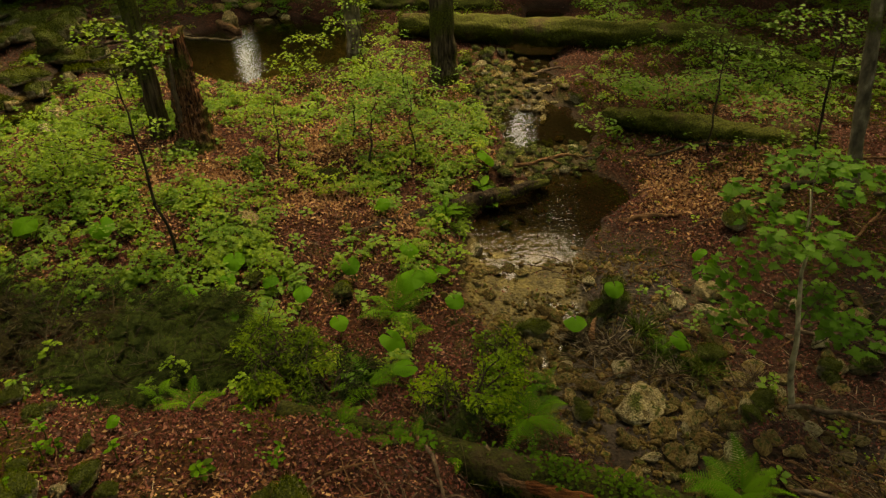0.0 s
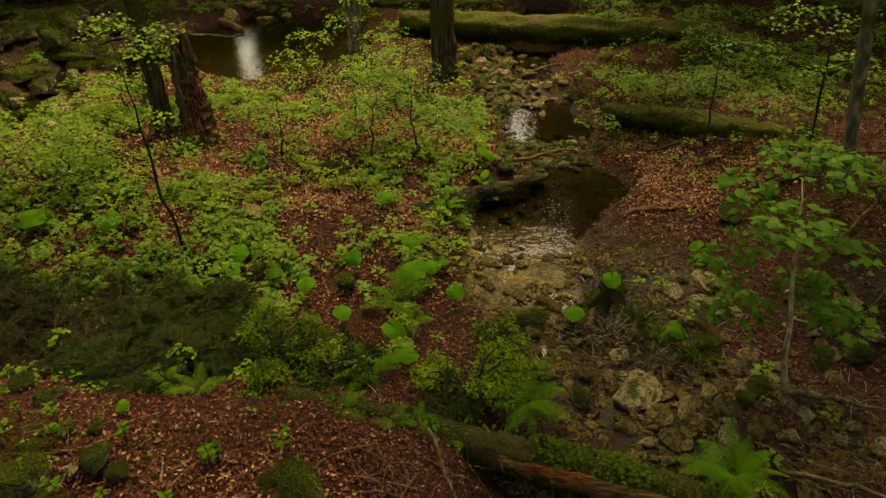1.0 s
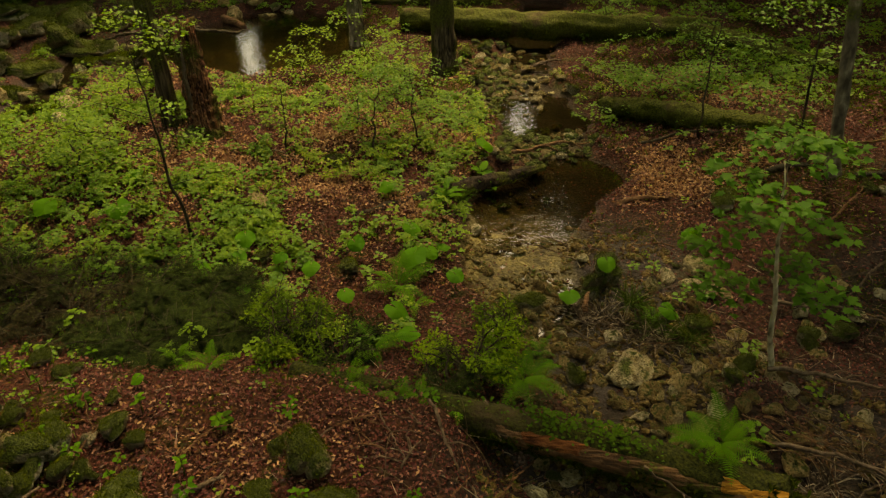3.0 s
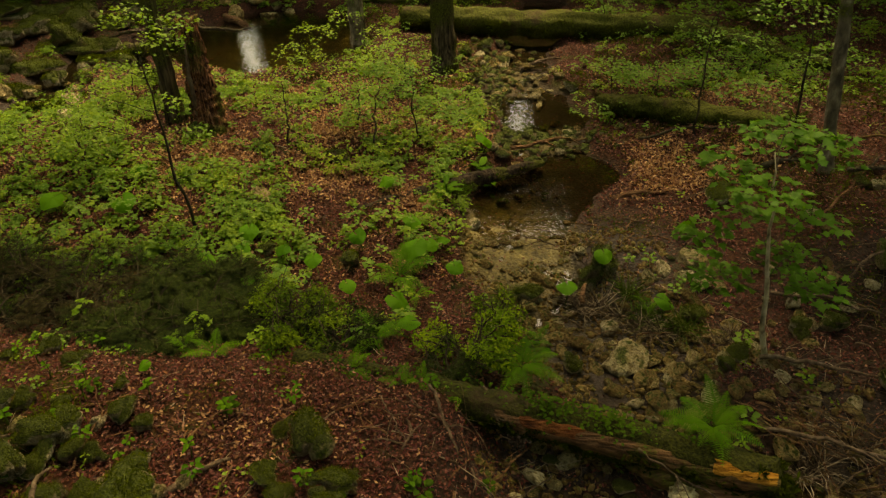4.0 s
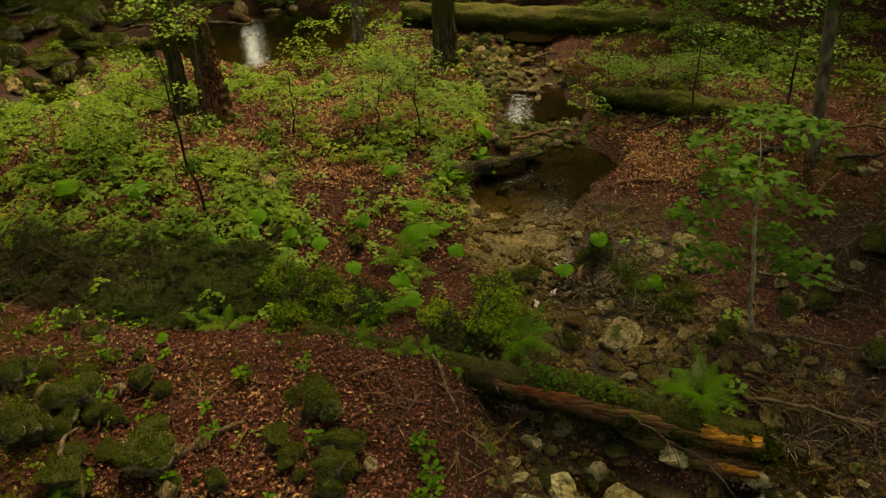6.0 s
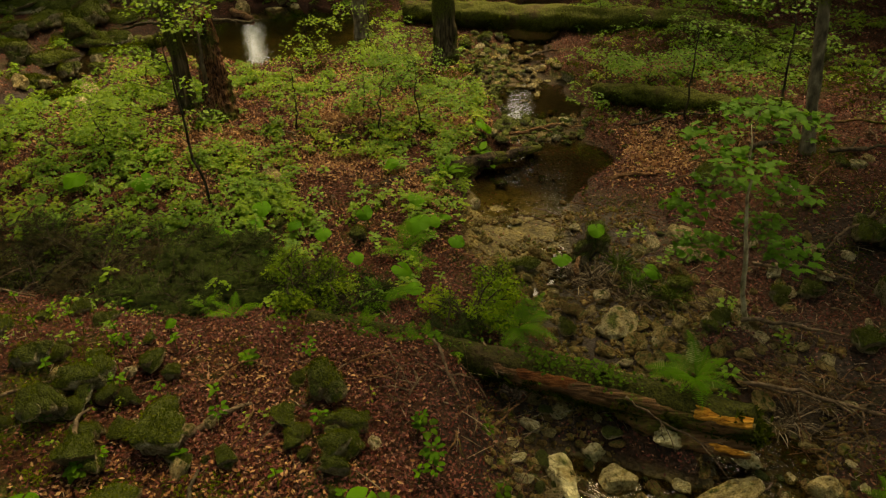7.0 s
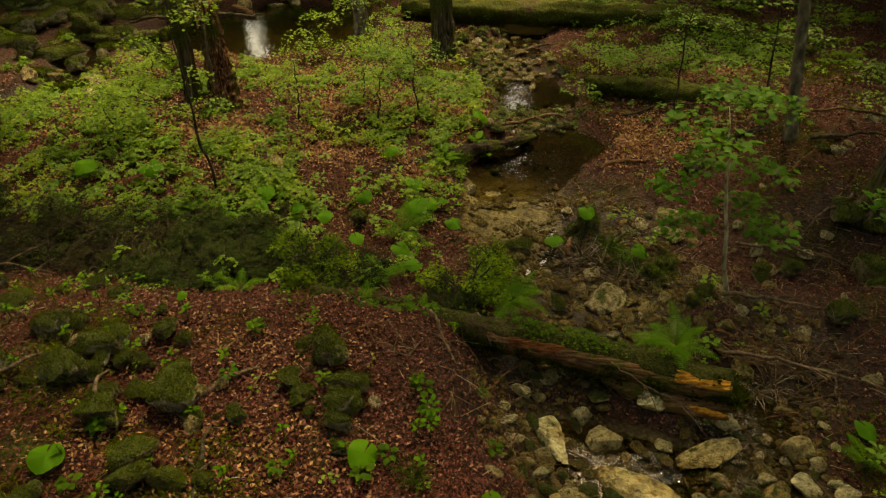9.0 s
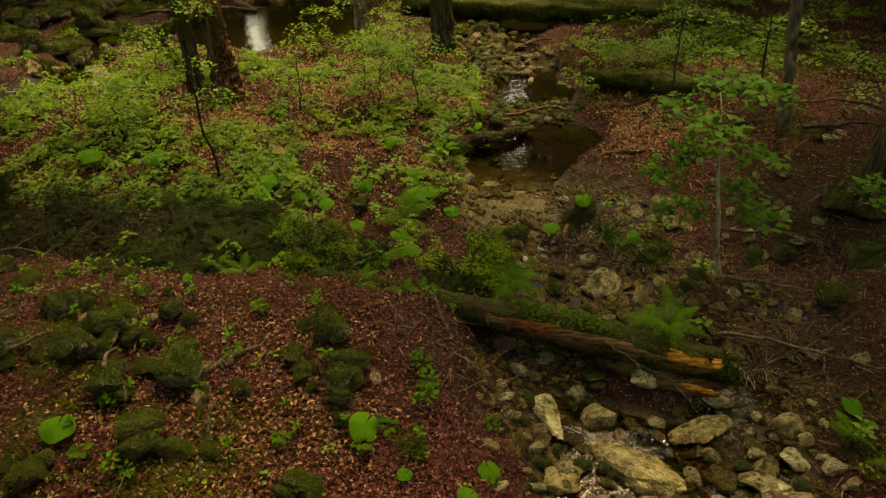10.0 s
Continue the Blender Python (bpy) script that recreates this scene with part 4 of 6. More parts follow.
def tree(x, y, radius, height, lean, bark, label, seed, crown_from=0.5, leaves=2600, spread_r=3.0, sides=26, flare=1.5, base_sink=0.1):
    gen = np.random.default_rng(seed)
    z0 = ground_z(x, y) - base_sink
    ob = thing("tree", x, y, z0, label, "tree", "forest trees")
    n = 90 if sides > 18 else 24
    s = np.linspace(0, 1, n) ** 1.6
    pts = np.stack([lean[0] * s * height + 0.1 * np.sin(s * 5 + seed), lean[1] * s * height + 0.1 * np.sin(s * 4 + seed * 2), s * height], -1)
    pts -= pts[:1]
    rad = radius * (1 - 0.75 * s) * (1 + (flare - 1) * np.exp(-s * height / 0.28))
    part("trunk", mesh_from("trunk", *tube(pts, rad, sides * 2 if sides > 18 else sides, 0.14, seed, True, 0.1), bark), ob)
    blobs = []
    for k in range(6):
        s0 = crown_from + (0.95 - crown_from) * k / 5
        a = gen.uniform(0, 6.3)
        start = np.array([np.interp(s0, s, pts[:, i]) for i in range(3)])
        end = start + np.array([math.cos(a) * spread_r * 0.7, math.sin(a) * spread_r * 0.7, gen.uniform(0.5, 1.6)])
        part("limb", mesh_from("limb", *tube(bend(start, end, 8, (0, 0, 0.2), 0.05, seed + k), [radius * 0.35, radius * 0.06], 7), bark), ob)
        blobs.append((*end, spread_r * gen.uniform(0.4, 0.6), gen.uniform(0.5, 1.0)))
    part("crown", crown_mesh("crown", blobs, leaves, 0.3, seed, M_CANOPY), ob, "broken green leaf canopy")
    return ob


DARK_TRUNK = (-4.0, 9.0)


def broken_stump():
    """A snapped trunk with fissured reddish bark; its top half lies back into the pond."""
    x, y = -3.4, 8.72
    z0 = ground_z(x, y) - 0.1
    ob = thing("tree_stump", x, y, z0, "tall broken tree stump with reddish fissured bark and mossy foot", "stump")
    s = np.linspace(0, 1, 70)
    pts = np.stack([-0.1 * s, 0.06 * s, 1.5 * s], -1)
    v, f = tube(pts, 0.19 * (1 - 0.18 * s) * (1 + 0.85 * np.exp(-s * 1.5 / 0.25)), 64, 0.16, 5, True, 0.12)
    top = v[:, 2] > 1.2
    v[top, 2] += 0.3 * vnoise(np.arctan2(v[top, 1], v[top, 0]) * 2.5, v[top, 2] * 0, 0.7, 3) * (v[top, 2] - 1.2) / 0.3
    bole = part("trunk", mesh_from("trunk", v, f, M_BARK_RED), ob)
    # pale strips build the lit left edge of the stump in colour
    for k, (a, h, r) in enumerate(((2.9, 1.3, 0.03), (3.5, 1.1, 0.025), (4.2, 1.4, 0.035))):
        p = np.array([0.19 * math.cos(a), 0.19 * math.sin(a), 0.25])
        part("bark_strip", mesh_from("bark_strip", *tube(bend(p, (0.17 * math.cos(a), 0.17 * math.sin(a), h), 16, (0.02 * math.cos(a), 0.02 * math.sin(a), 0), 0.006, k), [r * 0.5, r, r * 0.4], 9, 0.2, k), M_TWIG), bole, "pale strip of bark in place of the lit left edge")
    foot = rock_mesh("mossy_foot", M_MOSSROCK, 77, 3, 0.9, 4)
    foot.transform(Matrix.LocRotScale((-0.12, -0.24, 0.14), None, (0.3, 0.26, 0.42)))
    part("mossy_foot", foot, bole, "moss-covered root flare")
    plain_log("broken_trunk", (-3.55, 8.95, 1.3), (-6.4, 13.2, -0.3), [0.1, 0.13, 0.12, 0.1], M_BARK, "snapped dark trunk leaning from the stump down towards the brook", 19, 1500, (0.1, 0, -0.08))
    for k, (a, b, r) in enumerate((((-4.2, 9.9, 1.0), (-3.2, 10.9, 0.75), 0.035), ((-4.6, 10.6, 0.75), (-5.6, 10.9, 0.6), 0.035), ((-5.0, 11.2, 0.55), (-4.6, 12.2, 0.2), 0.03))):
        stick(a, b, r, 700 + k, M_SAPBARK, "dark broken limb of the fallen trunk", 2)


tree(*DARK_TRUNK, 0.12, 12, (-0.03, 0.02), M_BARK, "dark rough-barked mossy forest tree by the pond", 1, 0.75, 180, 2.0)
tree(0.04, 12.2, 0.22, 14, (-0.01, 0.0), M_BARK, "straight mossy dark tree beside the stream", 3, 0.82, 180, 2.0)
tree(-1.85, 14.3, 0.16, 13, (0.0, 0.02), M_BARK_GREY, "grey slender tree rising from the pond bank", 4, 0.85, 180, 2.0)
tree(4.55, 6.66, 0.07, 10, (-0.13, 0.2), M_BARK_GREY, "grey slanting young tree with a dark mossy foot on the bank", 5, 0.5, 1100, 2.2, 20)
tree(4.78, 5.0, 0.16, 10, (0.1, 0.03), M_BARK, "dark mossy leaning tree with roots on the bank", 6, 0.5, 300, 2.2, 24)
tree(-9.4, 12.6, 0.17, 12, (-0.02, 0.0), M_BARK, "dark tree standing by the brook", 7, 0.7, 900, 2.5)
# unseen trees added all round for shade and dark reflections in the water
for k, (x, y) in enumerate([(-14, 20), (-12.5, 24), (-10.2, 20), (-12.5, 29), (-2.4, 24.5), (-1.6, 28), (-2.9, 20.8), (8.4, 24.5), (7.8, 20.5), (9.5, 23), (12.5, 19), (-12, 31), (9, 31), (-4, 34),
                            (12, 13), (10.5, 8), (12.5, 3), (-13, 14), (-12, 8), (-10.5, 2.5), (-8, -6), (-3, -8), (2.5, -7), (7.5, -5), (0, -14), (-13, -3), (13, -3)]):
    tree(x + random.uniform(-.6, .6), y + random.uniform(-.6, .6), random.uniform(0.16, 0.3), random.uniform(11, 14), (random.uniform(-.03, .03), random.uniform(-.03, .03)), M_BARK,
         "unseen tall forest tree with a leafy crown", 20 + k, 0.35, 1500, 3.2, 14)


# trees outside the view, added so their crowns shade stream and banks
for k, (x, y) in enumerate([(-4.8, -4.2), (4.6, -3.8), (0.3, -5.2), (8.4, 0.0), (-8.4, -0.8)]):
    tree(x, y, 0.24, 13 + k % 3, (-0.06 * np.sign(x), 0.1 if y < 0 else 0.03), M_BARK, "unseen tall tree added so its limbs shade the stream", 70 + k, 0.55, 800 if x > 1 else 2300, 5.0, 14)


# unseen leaning trees, each crown set where its shade is wanted below
tree(-8.3, 9.4, 0.26, 13, (0.62, -0.14), M_BARK, "unseen leaning tree added so its crown shades the slope", 87, 0.65, 1400, 3.4, 14)
tree(-6.4, 2.3, 0.12, 7.0, (0.52, 0.08), M_BARK, "unseen low leaning tree added to shade the near bank", 86, 0.74, 2500, 2.0, 14)
tree(-7.6, 3.6, 0.24, 13, (0.22, 0.1), M_BARK, "unseen leaning tree added so its crown shades the slope", 88, 0.6, 250, 4.2, 14)
tree(8.6, 8.6, 0.26, 12, (-0.54, 0.04), M_BARK, "unseen leaning tree added so its crown shades the stream", 89, 0.76, 480, 2.6, 14)
# three more unseen crowns added to darken the right bank
for k, (x, y) in enumerate([(8.8, 6.8), (9.4, 12.6), (8.8, 17.8)]):
    tree(x, y, 0.26, 12, ((-0.08, -0.25, -0.02)[k], -0.02), M_BARK, "unseen broad tree added to shade the stream bank", 90 + k, 0.45, (450, 2400, 1300)[k], 4.6, 14)


def unseen_woods():
    """Unseen leafy ring added all round to darken water reflections, open where the sky should glint."""
    n = 62000
    a = np.where(np.arange(n) < 46000, rng.uniform(-0.9, 0.9, n), rng.uniform(0.9, 5.38, n))
    d = rng.uniform(15, 20, n)
    x, y = d * np.sin(a) * 0.95, 6 + d * np.cos(a)
    slope = x / np.maximum(y, 1)
    top = np.where(np.arange(n) < 46000, 9.4, 7.0) + 1.5 * vnoise(x, y, 2.0, 61)
    pos = np.stack([x, y, 0.2 + rng.uniform(0, 1, n) * np.maximum(top, 1)], -1)
    keep = np.ones(n, bool)
    # gaps placed so that bright sky mirrors in chosen pools
    for s, w, low, high in ((-0.292, 0.03, 1.0, 5.5), (0.122, 0.03, 3.5, 8.0), (0.198, 0.014, 6.6, 8.6), (0.176, 0.012, 1.4, 2.6), (-0.2, 0.01, 2.4, 5.0)):
        keep &= ~((np.abs(slope - s) < w * (1 + 0.4 * vnoise(x, y, 0.8, 62))) & (y > 14) & (pos[:, 2] > low) & (pos[:, 2] < high))
    pos = pos[keep]
    n = len(pos)
    v, f = spread(WIDE, pos, turns(rng.uniform(0, 6.3, n), rng.normal(-0.2, 0.6, n), rng.normal(0, 0.6, n)), rng.uniform(0.4, 0.85, n))
    tagged(new("unseen_woods", mesh_from("unseen_woods", v, f, M_CANOPY)), "unseen ring of leaves added to darken the water reflections", "woods", kind="stuff")


unseen_woods()


# ---- fallen logs ----
LOG_A, LOG_B = np.array((-1.25, 3.66, 0.06)), np.array((2.42, 2.58, -0.12))

def near_log():
    ob = thing("fallen_log", 1.0, 3.0, ground_z(1.0, 3.0), "long rotting mossy log across the stream with bared orange wood", "log")
    o = np.array(ob.location)
    radii = [0.08, 0.1, 0.115, 0.125, 0.135, 0.14, 0.145, 0.15, 0.155, 0.14]
    pts = bend(LOG_A, LOG_B, 60, (0, 0.02, 0.0), 0.004, 3) - o
    v, f = tube(pts, radii, 40, 0.08, 4, True, 0.05)
    # the broken end: jagged, its lower side longer
    axis = (pts[-1] - pts[0]) / np.linalg.norm(pts[-1] - pts[0])
    along = (v - pts[-1]) @ axis
    rim = along > -0.12
    turn = np.arctan2(v[rim, 2] - pts[-1, 2], v[rim, 1] - pts[-1, 1])
    v[rim] += axis * ((0.1 * vnoise(turn * 2.2, turn * 0, 0.6, 9) - 0.09 * np.sin(turn) - 0.03) * (along[rim] + 0.12) / 0.12)[:, None]
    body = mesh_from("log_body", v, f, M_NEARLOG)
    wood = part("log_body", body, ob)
    part("moss", mesh_from("moss", *moss_fuzz(body, 16000, 9, 0.35, 0.06), M_TONED_MOSS), wood, "thick dark green moss on the upper side")
    # bared wood along the lower flank and at the broken end
    rad = np.interp(np.linspace(0, 1, 60), np.linspace(0, 1, 10), radii)
    for k, (s0, s1, a0, a1, lift, mat, label) in enumerate(((0.5, 0.64, 0, 52, 0.17, M_ROTWOOD, "reddish rotten wood"), (0.88, 0.99, 18, 62, 0.1, M_YELLOWWOOD, "bright orange-yellow splintered wood"),
                                                            (0.46, 0.995, -75, 48, 0.13, M_BROWNWOOD, "brown weathered wood"))):
        part("bared_wood", mesh_from("bared_wood", *log_patch(pts, rad, s0, s1, radians(a0), radians(a1), lift, k), mat), wood, label)
    for k, (s0, s1, out, up, r) in enumerate(((0.72, 1.0, 0.12, -0.14, 0.085), (0.9, 0.985, 0.2, -0.15, 0.03), (0.91, 1.03, 0.05, -0.09, 0.1), (0.8, 0.99, 0.17, -0.2, 0.07))):
        a, b = (np.array([np.interp(s, np.linspace(0, 1, 60), pts[:, i]) for i in range(3)]) + np.array([0, -out, up]) for s in (s0, s1))
        part("splinter", mesh_from("splinter", *tube(bend(a, b, 26, (0, -0.01, 0), 0.004, k), [r * 0.3, r, r * 0.95, r * 0.8, r * 0.25], 14, 0.05, 30 + k, True, 0.16), M_YELLOWWOOD if k == 1 else M_BROWNWOOD), ob, "split length of bare wood")


def log_patch(pts, rad, s0, s1, a0, a1, lift, seed):
    """A ragged sheet of bared wood that lies on a log's flank and dips under the bark at its edges. Angle 0 looks along -y, 90 degrees up."""
    n, m = 70, 22
    s, a = np.meshgrid(np.linspace(s0, s1, n), np.linspace(a0, a1, m), indexing="ij")
    u, w = np.meshgrid(np.linspace(0, 1, n), np.linspace(0, 1, m), indexing="ij")
    edge = np.minimum(np.minimum(u, 1 - u) * 5, np.minimum(w, 1 - w) * 3)
    h = np.clip(edge + 0.35 * vnoise(u * 5, w * 3, 0.8, seed + 70) - 0.25, -0.6, 0.45) + 0.1 * vnoise(u * 2, w * 30, 1.0, seed + 71) + 0.03 * vnoise(u * 14, w * 10, 1.0, seed + 72)
    grid = np.linspace(0, 1, len(pts))
    c = np.stack([np.interp(s, grid, pts[:, i]) for i in range(3)], -1)
    along = pts[-1] - pts[0]
    along = along / np.linalg.norm(along)
    side = np.cross(along, (0, 0, 1))
    side /= np.linalg.norm(side)
    top = np.cross(side, along)
    r = np.interp(s, grid, rad) * (1 + lift * h)
    v = c + r[..., None] * (np.cos(a)[..., None] * side + np.sin(a)[..., None] * top)
    i, j = np.meshgrid(np.arange(n - 1), np.arange(m - 1), indexing="ij")
    q = np.stack([i * m + j, (i + 1) * m + j, (i + 1) * m + j + 1, i * m + j + 1], -1).reshape(-1, 4)
    return v.reshape(-1, 3), [q]


def log_herbs():
    """Small herbs rooted in the moss along the log's back."""
    n = 660
    s = np.concatenate([rng.normal(0.56, 0.03, n // 3), rng.normal(0.68, 0.035, n // 3), rng.uniform(0.05, 0.9, n // 3)])
    n = len(s)
    x, y, z = ((1 - s) * p + s * q for p, q in zip(LOG_A, LOG_B))
    z = z - 0.05 * np.clip(0.4 - s, 0, 0.4) / 0.4
    across = rng.normal(0.03, 0.075, n)
    y, z = y + across, z + 0.145 - 2.2 * across ** 2 + rng.uniform(0, 0.06, n)
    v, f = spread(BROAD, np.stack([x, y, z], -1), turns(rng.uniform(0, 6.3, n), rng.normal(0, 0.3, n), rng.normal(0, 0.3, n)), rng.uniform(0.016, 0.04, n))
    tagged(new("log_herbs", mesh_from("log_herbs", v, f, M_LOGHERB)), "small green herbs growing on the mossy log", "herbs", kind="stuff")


def plain_log(name, a, b, radii, mat, label, seed, moss=4000, bow=(0, 0, 0), sides=26):
    mid = (np.array(a) + np.array(b)) / 2
    ob = thing(name, mid[0], mid[1], mid[2], label, "log", "fallen logs")
    body = mesh_from("log_body", *tube(bend(a, b, 44, bow, 0.008, seed) - mid, radii, sides, 0.22, seed, True, 0.06), mat)
    wood = part("log_body", body, ob)
    if moss:
        part("moss", mesh_from("moss", *moss_fuzz(body, moss * 2, seed, 0.0, 0.055), M_MOSSLEAF), wood, "green moss along the top")
    return ob


near_log()
log_herbs()
plain_log("mossy_log", (-1.1, 6.7, -0.3), (1.45, 8.35, -0.47), [0.05, 0.08, 0.11, 0.11, 0.08, 0.04], M_WETBARK, "thin dark mossy log half sunk beside the pool", 12, 700, (0, -0.08, 0.02))
plain_log("mossy_log", (-0.9, 14.75, -0.12), (5.6, 13.6, -0.02), [0.22, 0.26, 0.27, 0.26, 0.24], M_MOSSLOG, "thick fallen trunk covered in green moss behind the stream", 13, 9000, (0.1, -0.1, 0))
plain_log("mossy_log", (4.9, 13.6, -0.1), (6.9, 11.0, 0.0), [0.2, 0.2, 0.17, 0.13], M_MOSSLOG, "dark mossy log lying behind the saplings", 18, 4000)
plain_log("mossy_log", (2.6, 10.1, -0.24), (4.55, 8.15, 0.2), [0.12, 0.17, 0.18, 0.14], M_MOSSLOG, "fallen mossy log on leaf litter", 14, 2600)
plain_log("mossy_log", (-2.0, 17.2, -0.3), (1.2, 16.8, -0.2), [0.2, 0.18, 0.14], M_MOSSLOG, "mossy log lying behind the pond", 15, 2000)
plain_log("dead_log", (-12, 12.9, -0.3), (-7.4, 15.6, -0.3), [0.14, 0.12, 0.1], M_BROWNWOOD, "bare brown log across the brook", 16, 0)
plain_log("dead_log", (-6.3, 17.3, -0.35), (-4.6, 15.5, -0.5), [0.1, 0.09, 0.07], M_BROWNWOOD, "bare dead log slanting into the pond", 17, 0)


# ---- sticks and twigs ----
def stick(a, b, r, seed, mat=None, label="bare fallen stick on the ground", forks=0, bow=0.03):
    a, b = np.array(a, float), np.array(b, float)
    ob = thing("stick", a[0], a[1], a[2], label, "stick", "fallen sticks")
    pts = bend((0, 0, 0), b - a, 14, (random.uniform(-bow, bow), random.uniform(-bow, bow), abs(bow)), 0.02 * np.linalg.norm(b - a) / 1.5, seed)
    shaft = part("shaft", mesh_from("shaft", *tube(pts, [r, r * 0.85, r * 0.4], 8, 0.1, seed), mat or M_TWIG), ob)
    for k in range(forks):
        i = random.randint(4, 11)
        d = Vector(b - a).normalized()
        d.rotate(Euler((random.uniform(-.4, .4), random.uniform(-.4, .4), random.choice((-1, 1)) * random.uniform(.5, .9))))
        part("fork", mesh_from("fork", *tube(bend(pts[i], pts[i] + np.array(d) * random.uniform(0.15, 0.4), 6, (0, 0, 0.02), 0.008, seed + k), [r * 0.6, r * 0.25], 6), mat or M_TWIG), shaft)


def lying(x0, y0, x1, y1, r, seed, mat=None, label="bare fallen stick on the ground", forks=0, lift=0.02):
    stick((x0, y0, ground_z(x0, y0) + lift), (x1, y1, ground_z(x1, y1) + lift), r, seed, mat, label, forks)


lying(-1.95, 2.08, -1.5, 2.55, 0.028, 1, M_TWIG, "pale curved fallen branch between mossy rocks")
lying(-1.62, 1.2, -1.72, 2.05, 0.02, 2, M_SAPBARK, "dark thin forked branch on leaf litter", 2)
stick((1.42, 2.74, 0.02), (2.12, 2.38, -0.3), 0.009, 3, M_TWIG, "forked pale branch leaning from the log over the stream stones", 5)
lying(2.2, 7.1, 2.85, 7.12, 0.035, 4, M_BROWNWOOD, "short brown stick on leaf litter")
lying(2.6, 3.2, 3.8, 2.5, 0.018, 5, M_TWIG, "grey twiggy branch on the stream bank", 4, 0.1)
lying(2.8, 3.9, 3.7, 3.6, 0.022, 6, M_TWIG, "bare branch beside the brook", 2, 0.1)
lying(2.9, 8.75, 4.9, 8.05, 0.022, 7, M_SAPBARK, "dark bare branch leaning on the leaf bank", 3, 0.06)
lying(1.5, 12.4, 2.3, 12.6, 0.04, 8, M_TWIG, "grey branch across the riffle", 1, 0.06)
lying(1.0, 8.6, 2.2, 9.0, 0.03, 9, M_BROWNWOOD, "wet brown branch in the pool", 2, 0.1)
lying(-0.12, 3.15, 0.1, 2.55, 0.014, 10, M_TWIG, "pale crooked twig on the log", 1, 0.12)
lying(0.3, 3.3, 0.42, 3.0, 0.016, 11, M_TWIG, "pale crooked twig hanging over the log", 1, 0.26)
lying(-4.9, 4.2, -3.9, 4.0, 0.016, 12, M_TWIG, "grey dead twig under the shrubs", 3, 0.08)
lying(-3.6, 2.1, -3.0, 2.6, 0.02, 13, M_TWIG, "bare stick leaning on a mossy rock", 0, 0.1)
lying(-2.55, 2.05, -2.6, 2.35, 0.018, 14, M_TWIG, "bare stick leaning on a mossy rock", 0, 0.12)
lying(1.45, 5.0, 1.55, 5.3, 0.03, 15, M_BROWNWOOD, "short broken stub beside the stream", 0, 0.1)
lying(1.7, 5.0, 2.2, 4.3, 0.014, 16, M_TWIG, "thin fallen stick by the stream", 2, 0.06)
lying(3.3, 4.9, 4.3, 4.4, 0.02, 17, M_TWIG, "thin fallen stick on the bank", 2, 0.08)
lying(4.0, 5.6, 4.7, 6.3, 0.014, 18, M_BROWNWOOD, "fallen branch beside the tree roots", 2, 0.06)
lying(4.9, 7.5, 6.6, 6.8, 0.02, 19, M_BROWNWOOD, "fallen branch on the bank", 2, 0.08)
lying(3.95, 7.0, 4.4, 6.98, 0.04, 20, M_SAPBARK, "dark rotten branch lying at the foot of the tree", 2, 0.05)
lying(4.62, 5.2, 3.9, 4.8, 0.016, 21, M_TWIG, "thin fallen stick on the bank", 2, 0.1)
lying(5.85, 7.6, 5.4, 6.7, 0.018, 22, M_TWIG, "thin fallen stick on the bank", 2, 0.1)
lying(4.7, 6.5, 5.6, 6.6, 0.03, 23, M_SAPBARK, "dark rotten branch lying at the foot of the tree", 3, 0.08)
broken_stump()
for k in range(18):
    x, y, a, l = 3.0 + random.gauss(0, 0.22), 3.15 + random.gauss(0, 0.16), random.gauss(-0.5, 0.35), random.uniform(0.4, 0.9)
    lying(x - l / 2 * math.cos(a), y - l / 2 * math.sin(a), x + l / 2 * math.cos(a), y + l / 2 * math.sin(a), random.uniform(0.003, 0.007), 300 + k, random.choice((M_TWIG, M_TWIG, M_BROWNWOOD)), "thin bare grey stick in a drift of dead twigs", random.randint(0, 2), random.uniform(0.04, 0.16))
for k in range(140):
    cx, cy, r = random.choice([(2.0, 5.6, 0.9), (1.9, 6.2, 0.8), (2.2, 4.9, 0.8), (3.6, 3.2, 0.6), (3.1, 3.3, 0.45), (3.0, 3.4, 0.4), (0.3, 2.55, 0.5), (0.3, 2.55, 0.5), (2.0, 4.6, 0.7), (3.4, 3.0, 0.6), (3.5, 4.6, 0.8), (-0.8, 3.0, 1.0), (5.2, 6.8, 0.9), (3.2, 2.5, 0.4), (-2, 2.4, 1.4), (2.4, 6.5, 0.8)])
    x, y, a, l = cx + random.gauss(0, r * .6), cy + random.gauss(0, r * .4), random.uniform(0, 6.3), random.uniform(0.2, 0.7)
    lying(x, y, x + l * math.cos(a), y + l * math.sin(a), random.uniform(0.004, 0.01), 100 + k, random.choice((M_TWIG, M_BROWNWOOD)), "thin dry twig on leaf litter", random.randint(0, 2), 0.03)

place_rocks("mossy_rock", [(-3.39, 2.85, 0.34), (-3.15, 3.0, 0.3), (-2.85, 2.98, 0.32), (-3.05, 3.55, 0.3), (-2.95, 2.45, 0.3), (-3.8, 3.2, 0.4), (-3.6, 3.6, 0.34), (-2.5, 3.2, 0.22), (-4.2, 3.6, 0.4)], moss_meshes, "low dark mossy hummock in the leaf litter below the shrubs", "rock", "mossy rocks", 0.34, moss_fuzzes)
place_rocks("mossy_rock", [(4.75, 6.2, 0.36), (4.45, 5.05, 0.55)], moss_meshes, "dark mossy boulder among the tree roots on the bank", "rock", "mossy rocks", 0.2, moss_fuzzes)
